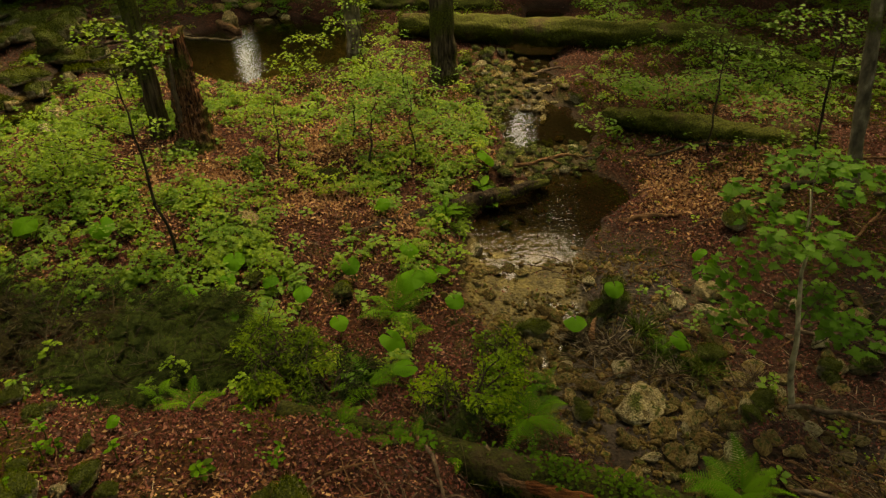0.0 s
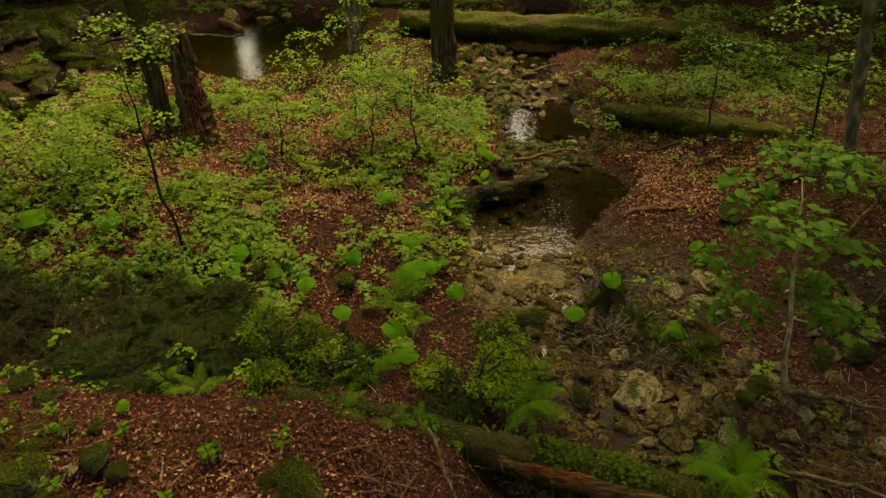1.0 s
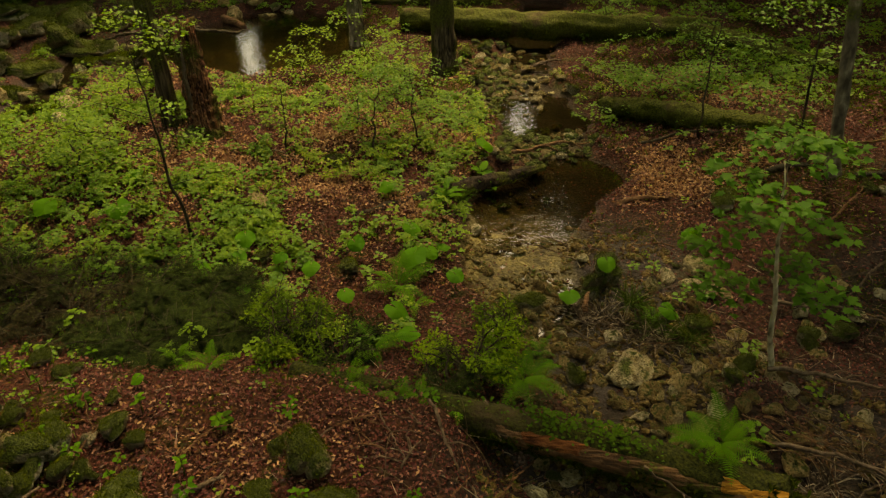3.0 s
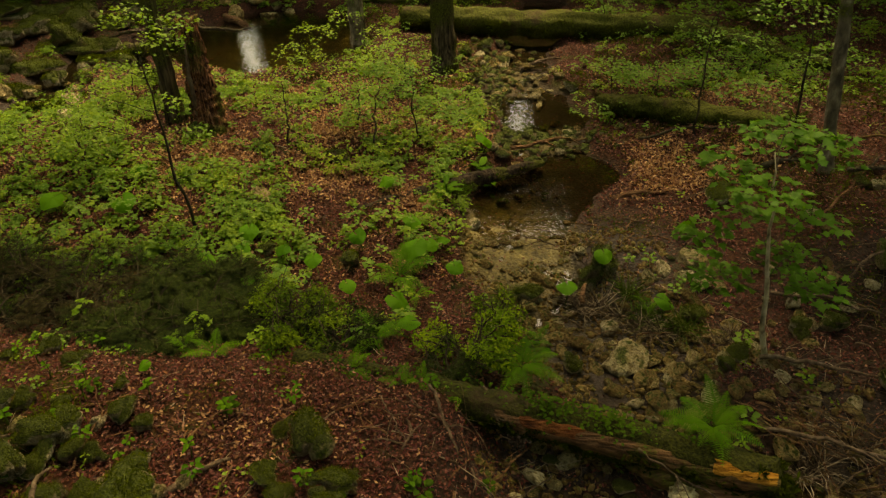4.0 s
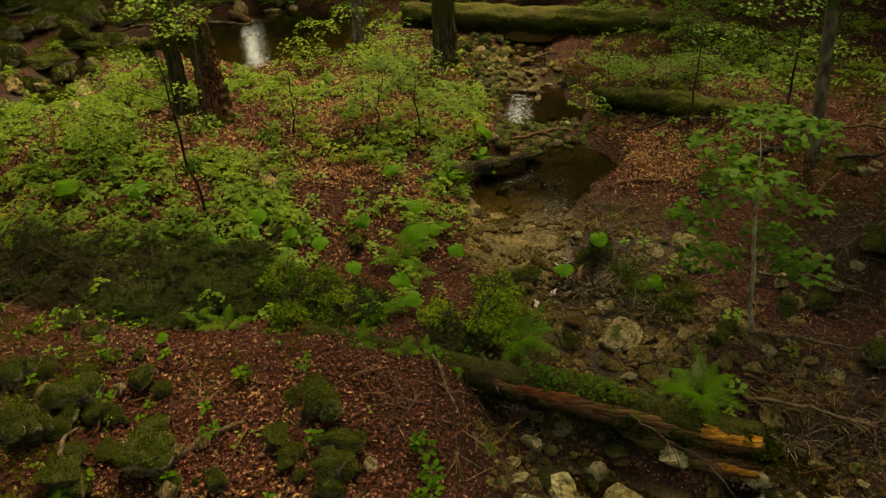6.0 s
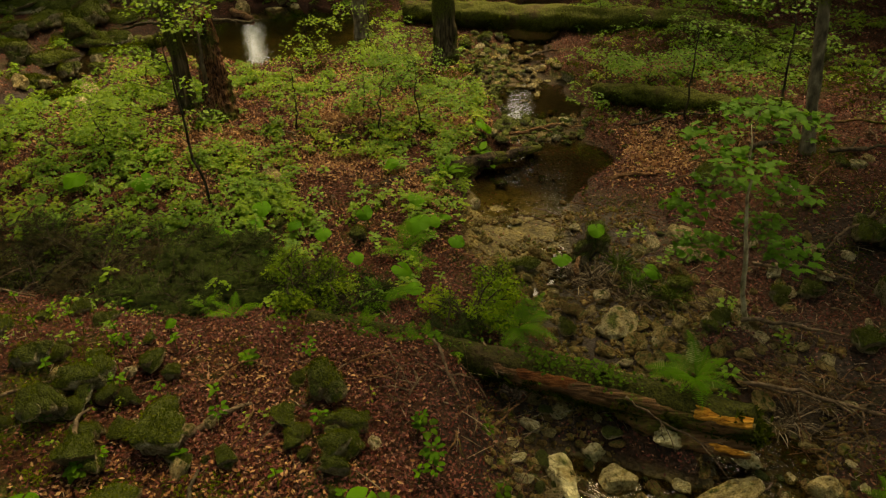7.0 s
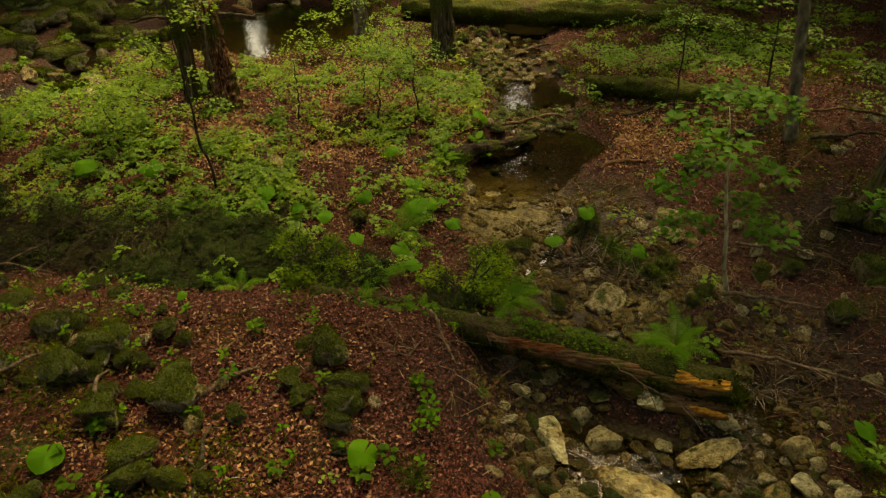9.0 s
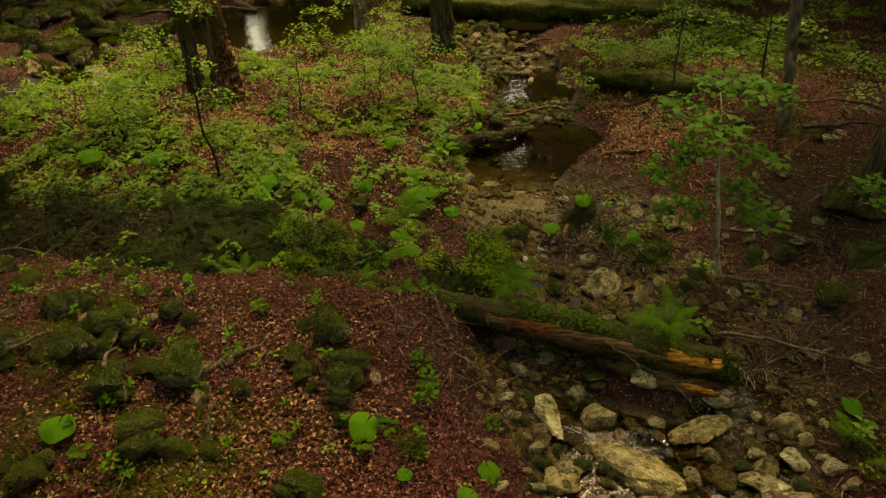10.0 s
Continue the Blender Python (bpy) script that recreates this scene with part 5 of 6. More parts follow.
place_rocks("pale_rock", [(3.85, 5.7, 0.2), (4.9, 6.15, 0.3), (4.24, 4.83, 0.24), (5.1, 6.35, 0.24)], pale_meshes, "grey weathered limestone half sunk in the bank", "rock", "pale rocks", 0.34)
spots = []
for (cx, cy, rx, ry, n, lo, hi) in ((1.75, 11.7, 0.5, 0.6, 22, 0.12, 0.32), (1.0, 12.6, 0.5, 0.6, 12, 0.14, 0.34), (1.6, 10.9, 0.4, 0.5, 12, 0.12, 0.3), (2.0, 9.4, 0.25, 0.3, 6, 0.14, 0.28)):
    spots += [(cx + rx * random.gauss(0, 0.5), cy + ry * random.gauss(0, 0.5), random.uniform(lo, hi)) for _ in range(n)]
place_rocks("riffle_stone", spots, [pale_meshes[2], bed_meshes[1], bed_meshes[3], pale_meshes[5], stone_meshes[2]], "pale limestone lump in the stony riffle", "stone", "riffle stones", 0.24)


# ---- shrubs ----
def shrub(x, y, w, h, mat, label, seed, sprays=900, size=0.16, shape=None):
    h = h * (0.8 if mat in (M_YEW_YOUNG, M_BRIGHTSHRUB) else 0.6)
    gen = np.random.default_rng(seed)
    z0 = ground_z(x, y)
    ob = thing("shrub", x, y, z0 - 0.02, label, "shrub", "evergreen shrubs")
    pos, yaw, tilt = [], [], []
    for k in range(14):
        a = gen.uniform(0, 6.3)
        reach = w * gen.uniform(0.35, 0.62)
        top = h * gen.uniform(0.5, 1.0)
        pts = bend((0, 0, 0), (reach * math.cos(a), reach * math.sin(a), top), 9, (0, 0, top * 0.25), 0.012, seed + k)
        br = part("branch", mesh_from("branch", *tube(pts, [0.014, 0.004], 5), M_SAPBARK), ob)
        for t in range(3):
            i = int(gen.integers(3, 8))
            part("twig", mesh_from("twig", *tube(bend(pts[i], pts[i] + gen.normal(0, 1, 3) * np.array([0.16, 0.16, 0.09]) + np.array([0, 0, 0.05]), 5, (0, 0, 0.01), 0.008, seed + t), [0.005, 0.002], 4), M_SAPBARK), br)
        m = sprays // 14
        s = gen.uniform(0.25, 1.0, m)
        p = np.stack([np.interp(s, np.linspace(0, 1, 9), pts[:, i]) for i in range(3)], -1)
        side = gen.choice((-1, 1), m) * gen.uniform(0.3, 1.2, m)
        d = a + side
        off = gen.uniform(0, 0.3, m) * w * 0.5
        p += np.stack([np.cos(d) * off, np.sin(d) * off, gen.normal(0, 0.04, m) - off * 0.15], -1)
        pos.append(p), yaw.append(d - np.pi / 2 + gen.normal(0, 0.9, m)), tilt.append(gen.normal(-0.05, 0.35, m))
    pos = np.concatenate(pos)
    n = len(pos)
    v, f = spread(shape or SPRAY, pos, turns(np.concatenate(yaw), np.concatenate(tilt), gen.normal(0, 0.4, n)), size * gen.uniform(0.45, 1.3, n))
    part("foliage", mesh_from("foliage", v, f, mat, False), ob)


DARK = "dense dark green evergreen shrub with needle foliage above leaf litter"
PLUME = spray_shape(9, 1.0, 0.3, 0.03)
for k, (x, y, w, h) in enumerate([(-3.0, 4.75, 1.1, 0.65), (-2.4, 4.65, 1.0, 0.55), (-2.2, 4.95, 0.7, 0.45), (-2.75, 4.3, 0.9, 0.55), (-2.15, 4.35, 0.7, 0.4), (-1.75, 4.3, 0.5, 0.35), (-2.5, 4.05, 0.7, 0.4)]):
    shrub(x, y, w, h, M_YEW, DARK, 200 + k, 1250, 0.135, PLUME)
# The last three, sparse and dark, stand in for shaded litter with thin plants.
for k, (x, y, w, h, n) in enumerate([(-3.7, 4.85, 1.1, 0.6, 1100), (-4.3, 5.0, 1.1, 0.6, 1000), (-5.2, 4.8, 1.2, 0.8, 1000), (-3.5, 4.4, 0.8, 0.4, 420), (-4.2, 4.4, 0.9, 0.45, 420), (-4.8, 4.4, 0.9, 0.5, 420)]):
    shrub(x, y, w, h, M_DRYSHRUB if k != 1 else M_YEW, "tangled brownish half-withered evergreen shrub above leaf litter", 210 + k, n, 0.11, PLUME)
for k, (x, y, w, h) in enumerate([(-1.3, 4.15, 0.75, 0.5), (-0.9, 4.0, 0.7, 0.45), (-1.45, 4.5, 0.6, 0.5)]):
    shrub(x, y, w, h, M_YEW if k == 1 else M_YEW_YOUNG, "small evergreen shrub with soft yellowish young shoots", 220 + k, 3400, 0.045, small_leaf(0.2))
shrub(0.02, 3.62, 0.45, 0.4, M_YEW, "low dark evergreen shrub at the end of the log", 229, 1200, 0.06)
shrub(0.22, 3.95, 0.8, 0.55, M_BRIGHTSHRUB, "small bright yellow-green shrub growing behind the log", 230, 3400, 0.042, small_leaf(0.24))
shrub(0.55, 4.75, 0.45, 0.3, M_YEW_YOUNG, "low green shrub at the stream edge", 231, 1200, 0.042, small_leaf(0.24))
shrub(-5.6, 5.1, 1.0, 1.0, M_YEW, "tall dark young conifer at the shrub thicket", 232, 2600, 0.13)


# ---- saplings ----
def sapling(base, top, layers, mat, label, seed, leaf=0.09, shape=MAPLE, bark=None, r=0.016, single=False):
    """layers: (x, y, z, radius, leaves); flat sprays of leaves on side branches."""
    gen = np.random.default_rng(seed)
    x, y = base
    z0 = ground_z(x, y) - 0.03
    o = np.array([x, y, z0])
    ob = thing("sapling", x, y, z0, label, "sapling", "broadleaf saplings")
    pts = bend((0, 0, 0), np.array(top) - o, 14, (gen.normal(0, 0.04), gen.normal(0, 0.03), 0), 0.02, seed)
    part("stem", mesh_from("stem", *tube(pts, [r, r * 0.8, r * 0.5, r * 0.12], 9, 0.08, seed), bark or M_SAPBARK), ob)
    pos = []
    for (lx, ly, lz, lr, n) in layers:
        n = int(n * (2.8 if single else 3.0))
        c = np.array([lx, ly, lz]) - o
        i = int(np.argmin(np.abs(pts[:, 2] - (c[2] - 0.1))))
        br = part("branch", mesh_from("branch", *tube(bend(pts[i], c, 7, (0, 0, 0.03), 0.012, seed), [min(r * 0.32, 0.005), r * 0.1], 5), M_SAPBARK), ob)
        a, d = gen.uniform(0, 6.3, n), lr * np.sqrt(gen.uniform(0, 1, n))
        pos.append(np.stack([c[0] + d * np.cos(a), c[1] + d * np.sin(a), c[2] + gen.normal(0, 0.04, n) - 0.25 * d * d / max(lr, 0.01)], -1))
        for t in range(4):
            e = pos[-1][gen.integers(n)]
            part("twig", mesh_from("twig", *tube(bend(c, e, 5, (0, 0, 0.01), 0.01, seed + t), [min(r * 0.2, 0.003), 0.0015], 4), M_SAPBARK), br)
    pos = np.concatenate(pos)
    n = len(pos)
    rot, size = turns(gen.uniform(0, 6.3, n), gen.normal(-0.15, 0.25, n), gen.normal(0, 0.25, n)), leaf * (0.64 if single else 0.46) * gen.uniform(0.65, 1.3, n)
    if single:
        me = mesh_from("leaf", *shape, mat)
        for p, q, s in zip(pos[:290], rot, size):
            part("leaf", me, ob, at=Matrix.Translation(p) @ Matrix(q).to_4x4() @ Matrix.Scale(s, 4))
    if not single or n > 290:
        k = 290 if single else 0
        pos, rot, size = pos[k:], rot[k:], size[k:]
        part("foliage", mesh_from("foliage", *spread(shape, pos, rot, size), mat), ob)


sapling((2.92, 3.98), (2.45, 4.0, 1.8), [(2.75, 4.5, 1.75, 0.36, 42), (3.1, 4.5, 1.65, 0.34, 36), (2.35, 4.5, 1.5, 0.25, 24), (2.5, 4.35, 1.1, 0.28, 28), (2.2, 4.3, 0.9, 0.24, 22), (2.95, 4.2, 0.75, 0.3, 32), (3.2, 4.1, 0.5, 0.28, 28),
                                          (2.4, 4.2, 0.55, 0.27, 30), (3.1, 4.35, 1.05, 0.3, 26), (2.5, 3.95, 1.52, 0.26, 30)], M_MAPLE_ONE, "young maple with pale bark and layered lobed leaves by the stream", 300, 0.13, MAPLE, M_PALEBARK, 0.028, True)
sapling((-2.85, 6.1), (-3.1, 6.2, 2.2), [(-3.48, 6.3, 1.66, 0.3, 55), (-3.85, 6.3, 1.4, 0.34, 60), (-2.88, 6.4, 1.95, 0.28, 45), (-2.72, 6.3, 2.15, 0.26, 36), (-3.17, 6.3, 2.2, 0.28, 40), (-2.97, 6.3, 1.28, 0.26, 30), (-3.73, 6.3, 1.0, 0.34, 45), (-3.33, 6.3, 0.8, 0.3, 34), (-4.1, 6.3, 1.05, 0.3, 40), (-2.85, 6.3, 0.95, 0.28, 34), (-2.6, 6.3, 0.5, 0.36, 40)], M_BEECH, "leaning dark-stemmed sapling with pale green leaves", 301, 0.09, BROAD, None, 0.02)
sapling((-2.2, 8.3), (-2.25, 8.5, 0.9), [(-2.2, 8.5, 0.85, 0.4, 60), (-2.4, 8.4, 0.5, 0.4, 50)], M_BEECH, "slender sapling with pale green leaves", 302, 0.09, BROAD, None, 0.014)
sapling((-0.33, 8.7), (-0.5, 9.0, 0.8), [(-0.75, 9.1, 0.74, 0.42, 80), (-0.35, 9.0, 0.66, 0.4, 70), (-0.05, 8.9, 0.3, 0.4, 60), (0.15, 8.7, 0.15, 0.35, 50)], M_MAPLE, "small maple sapling with a flat leaf crown", 303, 0.085, MAPLE, None, 0.013)
sapling((-1.0, 8.3), (-0.85, 8.75, 0.7), [(-1.0, 8.9, 0.72, 0.4, 80), (-1.35, 8.6, 0.22, 0.34, 60), (-1.2, 8.7, 0.5, 0.36, 60), (-0.7, 8.9, 0.45, 0.34, 50)], M_MAPLE, "crooked little sapling with flat leaf sprays over leaf litter", 304, 0.085, MAPLE, None, 0.016)
sapling((4.52, 7.5), (4.35, 7.9, 2.2), [(4.3, 7.9, 1.9, 0.6, 60), (4.8, 7.7, 1.4, 0.5, 50), (3.9, 7.6, 1.0, 0.5, 60), (4.3, 7.4, 0.6, 0.4, 40)], M_MAPLE, "thin dark-stemmed maple sapling", 305, 0.12, MAPLE, None, 0.02)
sapling((3.62, 8.45), (3.65, 8.6, 1.9), [(3.6, 8.6, 0.9, 0.42, 55), (3.35, 9.6, 0.5, 0.42, 60), (3.9, 8.6, 1.3, 0.45, 45), (2.9, 9.9, 0.4, 0.35, 50)], M_MAPLE, "straight maple sapling with flat layers of leaves", 306, 0.11, MAPLE, None, 0.016)
sapling((-4.85, 8.0), (-5.0, 8.1, 0.5), [(-5.1, 8.2, 0.5, 0.45, 60), (-5.5, 8.0, 0.3, 0.5, 60), (-4.7, 8.0, 0.25, 0.45, 60)], M_BEECH, "pale green leafy sapling near the brook", 307, 0.09, BROAD, None, 0.016)
sapling((-1.3, 8.95), (-1.3, 9.2, 0.7), [(-1.3, 9.2, 0.7, 0.45, 70), (-1.7, 9.1, 0.4, 0.4, 50)], M_BEECH, "pale green leafy sapling", 308, 0.09, BROAD, None, 0.013)
sapling((-5.3, 7.6), (-5.6, 7.7, 0.4), [(-5.6, 7.7, 0.4, 0.5, 60), (-5.2, 7.5, 0.3, 0.5, 60)], M_MAPLE, "leafy maple sapling near the brook", 309, 0.1, MAPLE, None, 0.014)
sapling((4.9, 4.3), (4.6, 4.35, 0.7), [(4.45, 4.3, 0.7, 0.3, 26), (4.75, 4.2, 0.6, 0.3, 24)], M_MAPLE_ONE, "spray of maple leaves beside the mossy rock", 310, 0.12, MAPLE, None, 0.012, True)
sapling((3.3, 9.9), (3.3, 9.9, 0.5), [(3.2, 10.1, 0.3, 0.45, 50), (3.8, 9.9, 0.4, 0.4, 36), (2.3, 9.5, -0.05, 0.3, 30)], M_MAPLE, "broad low maple sapling over the mossy log", 315, 0.11, MAPLE, None, 0.012)
sapling((2.75, 10.3), (2.8, 10.4, 0.35), [(2.8, 10.4, 0.35, 0.4, 60), (3.1, 10.2, 0.2, 0.35, 50)], M_MAPLE, "low maple sapling beside the pool", 311, 0.11, MAPLE, None, 0.012)
sapling((-1.5, 12.6), (-1.6, 12.7, 0.95), [(-1.6, 12.7, 0.9, 0.32, 30), (-1.85, 12.6, 0.55, 0.36, 34), (-1.3, 12.5, 0.25, 0.4, 40)], M_BEECH, "bright leafy sapling on the pond bank", 312, 0.11, BROAD, None, 0.014)
sapling((-0.7, 11.2), (-0.6, 11.3, 0.45), [(-0.7, 11.3, 0.4, 0.45, 60), (-0.4, 11.1, 0.2, 0.4, 50)], M_MAPLE, "leafy maple sapling behind the mound", 314, 0.1, MAPLE, None, 0.014)
for k, (x, y, h) in enumerate([(5.5, 11, 0.8), (5.0, 12.5, 1.0),  (7.2, 12, 1.3), (6.6, 8.6, 0.9), (-6.8, 7.4, 0.5), (3.4, 14.2, 0.9), (-4.6, 7.4, 1.0), (-2.5, 11.5, 0.8), (-5.0, 10.0, 0.7), (-1.2, 11.6, 0.45), (5.5, 10.1, 0.7), (6.1, 7.9, 0.7), (4.5, 10.6, 0.7)]):
    sapling((x, y), (x + random.uniform(-.2, .2), y + 0.15, h - 0.3), [(x + random.uniform(-.3, .3), y + random.uniform(-.2, .3), h * q - 0.3, 0.45, 55) for q in (1.0, 0.75, 0.5)],
            M_MAPLE if x > 0 else M_BEECH, "leafy sapling in the undergrowth", 330 + k, 0.11, MAPLE if x > 0 else BROAD, None, 0.014)


# ---- ferns ----
def frond_mesh(name, seed, pairs=21):
    gen = np.random.default_rng(seed)
    v, t, q = [], [], []
    arch = gen.uniform(0.5, 0.75)
    for i in range(pairs):
        s = 0.12 + 0.88 * i / pairs
        reach = 0.36 * min(1, (s + 0.02) * 3.0) * (1 - s) ** 0.8 + 0.012
        zc, yc = arch * s - 0.62 * s * s, s * 0.95
        for sd in (-1, 1):
            b, m = len(v), 4
            for k in range(m + 1):
                u = k / m
                wide = 0.0165 * (1 - u) ** 0.55 * (1.0 if k % 2 == 0 else 0.6)
                px, py, pz = sd * reach * u, yc + reach * u * 0.35, zc - 0.25 * reach * u * u
                v += [(px, py - wide, pz), (px, py + wide, pz)]
            for k in range(m):
                f = (b + 2 * k, b + 2 * k + 2, b + 2 * k + 3, b + 2 * k + 1)
                q.append(f if sd > 0 else f[::-1])
    s = np.linspace(0, 1, 8)
    tv, tf = tube(np.stack([0 * s, s * 0.95, arch * s - 0.62 * s * s - 0.003], -1), [0.008, 0.003], 4)
    return mesh_from(name, *merge([(np.array(v), [np.array(q)]), (tv, tf)]), M_FERN)


fronds = [frond_mesh("frond", 400 + k) for k in range(4)]


def fern(x, y, size, n=8, label="bright green fern with arching feathery fronds", lift=0.0, seed=0):
    gen = np.random.default_rng(seed + int(abs(x * 100)))
    ob = thing("fern", x, y, ground_z(x, y) + lift, label, "fern", "ferns")
    part("rootstock", rootstock, ob)
    for k in range(n):
        a = k * 6.283 / n + gen.normal(0, 0.2)
        part("frond", fronds[k % 4], ob, at=Matrix.LocRotScale((0, 0, 0.01), Euler((gen.normal(0.15, 0.3), gen.normal(0, 0.25), a)), Vector((1, 1, 1)) * size * gen.uniform(0.75, 1.1)))


rootstock = rock_mesh("rootstock", M_SAPBARK, 3, 2, 0.8)
rootstock.transform(Matrix.Scale(0.07, 4))
for x, y, z, s, n in [(-0.35, 3.28, 0.12, 0.24, 5), (0.1, 3.22, 0.06, 0.22, 6), (-2.2, 3.75, 0.1, 0.26, 6), (0.67, 3.72, -0.1, 0.4, 16), (2.02, 2.92, 0.02, 0.42, 15), (-1.95, 3.72, 0.03, 0.36, 8), (-0.76, 3.45, 0.05, 0.3, 8), (-0.2, 3.32, 0.02, 0.26, 5), (-0.48, 5.25, -0.28, 0.46, 9), (0.9, 4.4, -0.42, 0.28, 8),
                      (-0.62, 4.0, -0.02, 0.4, 9), (-1.55, 3.75, 0.02, 0.28, 7), (3.28, 1.95, -0.3, 0.36, 9), (-0.35, 5.6, -0.28, 0.38, 8), (-0.3, 4.9, -0.26, 0.34, 8), (3.5, 1.5, -0.2, 0.4, 9), (2.1, 4.9, -0.4, 0.28, 7)]:
    fern(x, y, s if s >= 0.4 else s * 0.78, n if s >= 0.4 else min(n, 6), lift=max(z - ground_z(x, y), 0.0))


# ---- butterbur ----
def blade_mesh(seed):
    gen = np.random.default_rng(seed)
    n, rings = 30, 4
    v = [(0, 0, 0)]
    for k in range(1, rings + 1):
        for i in range(n):
            a = -math.pi / 2 + 0.1 + (2 * math.pi - 0.2) * i / (n - 1)
            r = k / rings * (0.5 + 0.03 * math.cos(2 * a) + 0.09 * max(0, -math.sin(a)) - 0.2 * max(0, -math.sin(a) - 0.8) + 0.13 * max(0, math.sin(a)) ** 7 + (0.012 * (i % 2) if k == rings else 0)) * (0.94 + 0.06 * math.sin(a + seed))
            z = 0.06 * (k / rings) ** 2 * math.sin(3 * a + seed) - 0.12 * (k / rings) ** 2 + 0.012 * math.sin(9 * a) * k / rings
            v.append((r * math.cos(a), r * math.sin(a) + 0.06, z))
    tri = [(0, 1 + i, 2 + i) for i in range(n - 1)]
    q = [(1 + (k - 1) * n + i, 1 + k * n + i, 2 + k * n + i, 2 + (k - 1) * n + i) for k in range(1, rings) for i in range(n - 1)]
    return mesh_from("blade", np.array(v), [np.array(tri), np.array(q)], M_BUTTERBUR)


blades = [blade_mesh(k) for k in range(4)]


def butterbur(x, y, w, h, k):
    h = h * (0.5 if y < 2.5 else 1.0)
    z0 = ground_z(x, y)
    ob = thing("butterbur", x, y, z0, "broad round bright green butterbur leaf on a single stalk", "plant", "butterbur plants")
    part("stalk", mesh_from("stalk", *tube(bend((random.uniform(-.06, .06), random.uniform(-.06, .06), -0.02), (0, 0, h), 7, (0.01, 0, 0), 0.004, k), [0.007, 0.005], 6), M_SEDGE), ob)
    part("blade", blades[k % 4], ob, at=Matrix.LocRotScale((0, 0, h), Euler((random.gauss(-0.22, 0.16), random.gauss(0, 0.22), math.pi + random.uniform(-1.1, 1.1))), Vector((1, 1, 1)) * w * 0.8))


MEADOW_LEAVES = [(-2.52, 5.26, 0.33, .25), (-2.17, 5.84, 0.27, .25), (-2.18, 5.6, 0.2, .2), (-2.01, 5.03, 0.18, .2), (-1.39, 5.37, 0.24, .25), (-0.32, 5.56, 0.36, .3), (-0.45, 4.68, 0.3, .25), (-0.31, 4.16, 0.26, .2), (-0.36, 6.11, 0.26, .25), (1.3, 5.16, 0.28, .25), (1.7, 5.39, 0.24, .3), (2.2, 4.78, 0.25, .25), (2.77, 6.11, 0.2, .2), (0.59, 8.47, 0.33, .25), (-0.72, 7.12, 0.24, .2)]
BANK_LEAVES = [(0.12, 5.36, 0.24, .2), (-0.99, 5.0, 0.22, .2), (-0.55, 1.62, 0.27, .25), (-2.67, 1.51, 0.28, .25), (3.41, 2.22, 0.25, .25), (0.33, 1.37, 0.2, .2), (-0.25, 1.25, 0.13, .1), (0.17, 1.06, 0.18, .15), (-2.38, 3.39, 0.13, .1), (-3.89, 7.2, 0.3, .2), (-4.65, 6.47, 0.34, .25), (-3.78, 6.41, 0.34, .25), (-0.97, 5.82, 0.24, .2), (-1.75, 5.6, 0.2, .2), (-0.15, 5.75, 0.22, .2), (0.0, 5.9, 0.18, .15)]
for k, (x, y, w, h) in enumerate(MEADOW_LEAVES + BANK_LEAVES):
    butterbur(x, y, w, h, k)


# ---- sedges, seedlings, herbs, litter ----
def sedge(x, y, size, seed, mat=None, label="tuft of narrow arching green sedge blades"):
    gen = np.random.default_rng(seed)
    n = 90
    pos = np.stack([gen.normal(0, 0.03, n), gen.normal(0, 0.03, n), np.zeros(n)], -1)
    v, f = spread(leaf_shape(0.013, 0.004, 0.5, 0.4), pos, turns(gen.uniform(0, 6.3, n), gen.uniform(0.5, 1.4, n), gen.normal(0, 0.3, n)), size * gen.uniform(0.6, 1.2, n))
    tagged(part("sedge_tuft", mesh_from("sedge_tuft", v, f, mat or M_SEDGE), at=Matrix.Translation((x, y, ground_z(x, y)))), label, "sedge", "sedge tufts")


for k, (x, y, s) in enumerate([(1.93, 5.1, 0.35), (2.37, 4.55, 0.38), (-0.2, 1.46, 0.22), (0.65, 5.1, 0.24), (1.59, 3.25, 0.2), (4.79, 8.1, 0.3), (2.05, 4.75, 0.3), (0.2, 7.3, 0.32)]):
    sedge(x, y, s * 0.85, 500 + k)
for k, (x, y, s) in enumerate([(1.62, 5.0, 0.28), (1.45, 4.95, 0.24), (1.8, 4.85, 0.26), (1.95, 4.6, 0.22), (2.15, 4.55, 0.24), (1.35, 5.15, 0.22), (3.3, 3.1, 0.26), (3.0, 2.95, 0.24), (2.85, 2.9, 0.2), (2.75, 4.4, 0.22)]):
    sedge(x, y, s, 540 + k, M_DEBRIS, "tuft of withered brown sedge blades")


def leafy_plant(x, y, leaves, size, shape, label, seed):
    """A single rosette of upright leaves from one root."""
    gen = np.random.default_rng(seed)
    ob = thing("leafy_plant", x, y, ground_z(x, y), label, "plant", "leafy plants")
    me = mesh_from("leaf", *shape, M_FERN)
    for k in range(leaves):
        a = k * 2.4 + gen.normal(0, 0.2)
        part("leaf", me, ob, at=Matrix.LocRotScale((0, 0, 0.1 + 0.012 * k), Euler((gen.normal(0.35, 0.25), gen.normal(0, 0.15), a)), Vector((1, 1, 1)) * size * gen.uniform(0.75, 1.1)))
    part("stem", mesh_from("stem", *tube(bend((0, 0, -0.02), (0, 0, 0.12 + 0.012 * leaves), 6, (0.01, 0, 0), 0.004, seed), [0.006, 0.003], 5), M_SEDGE), ob)


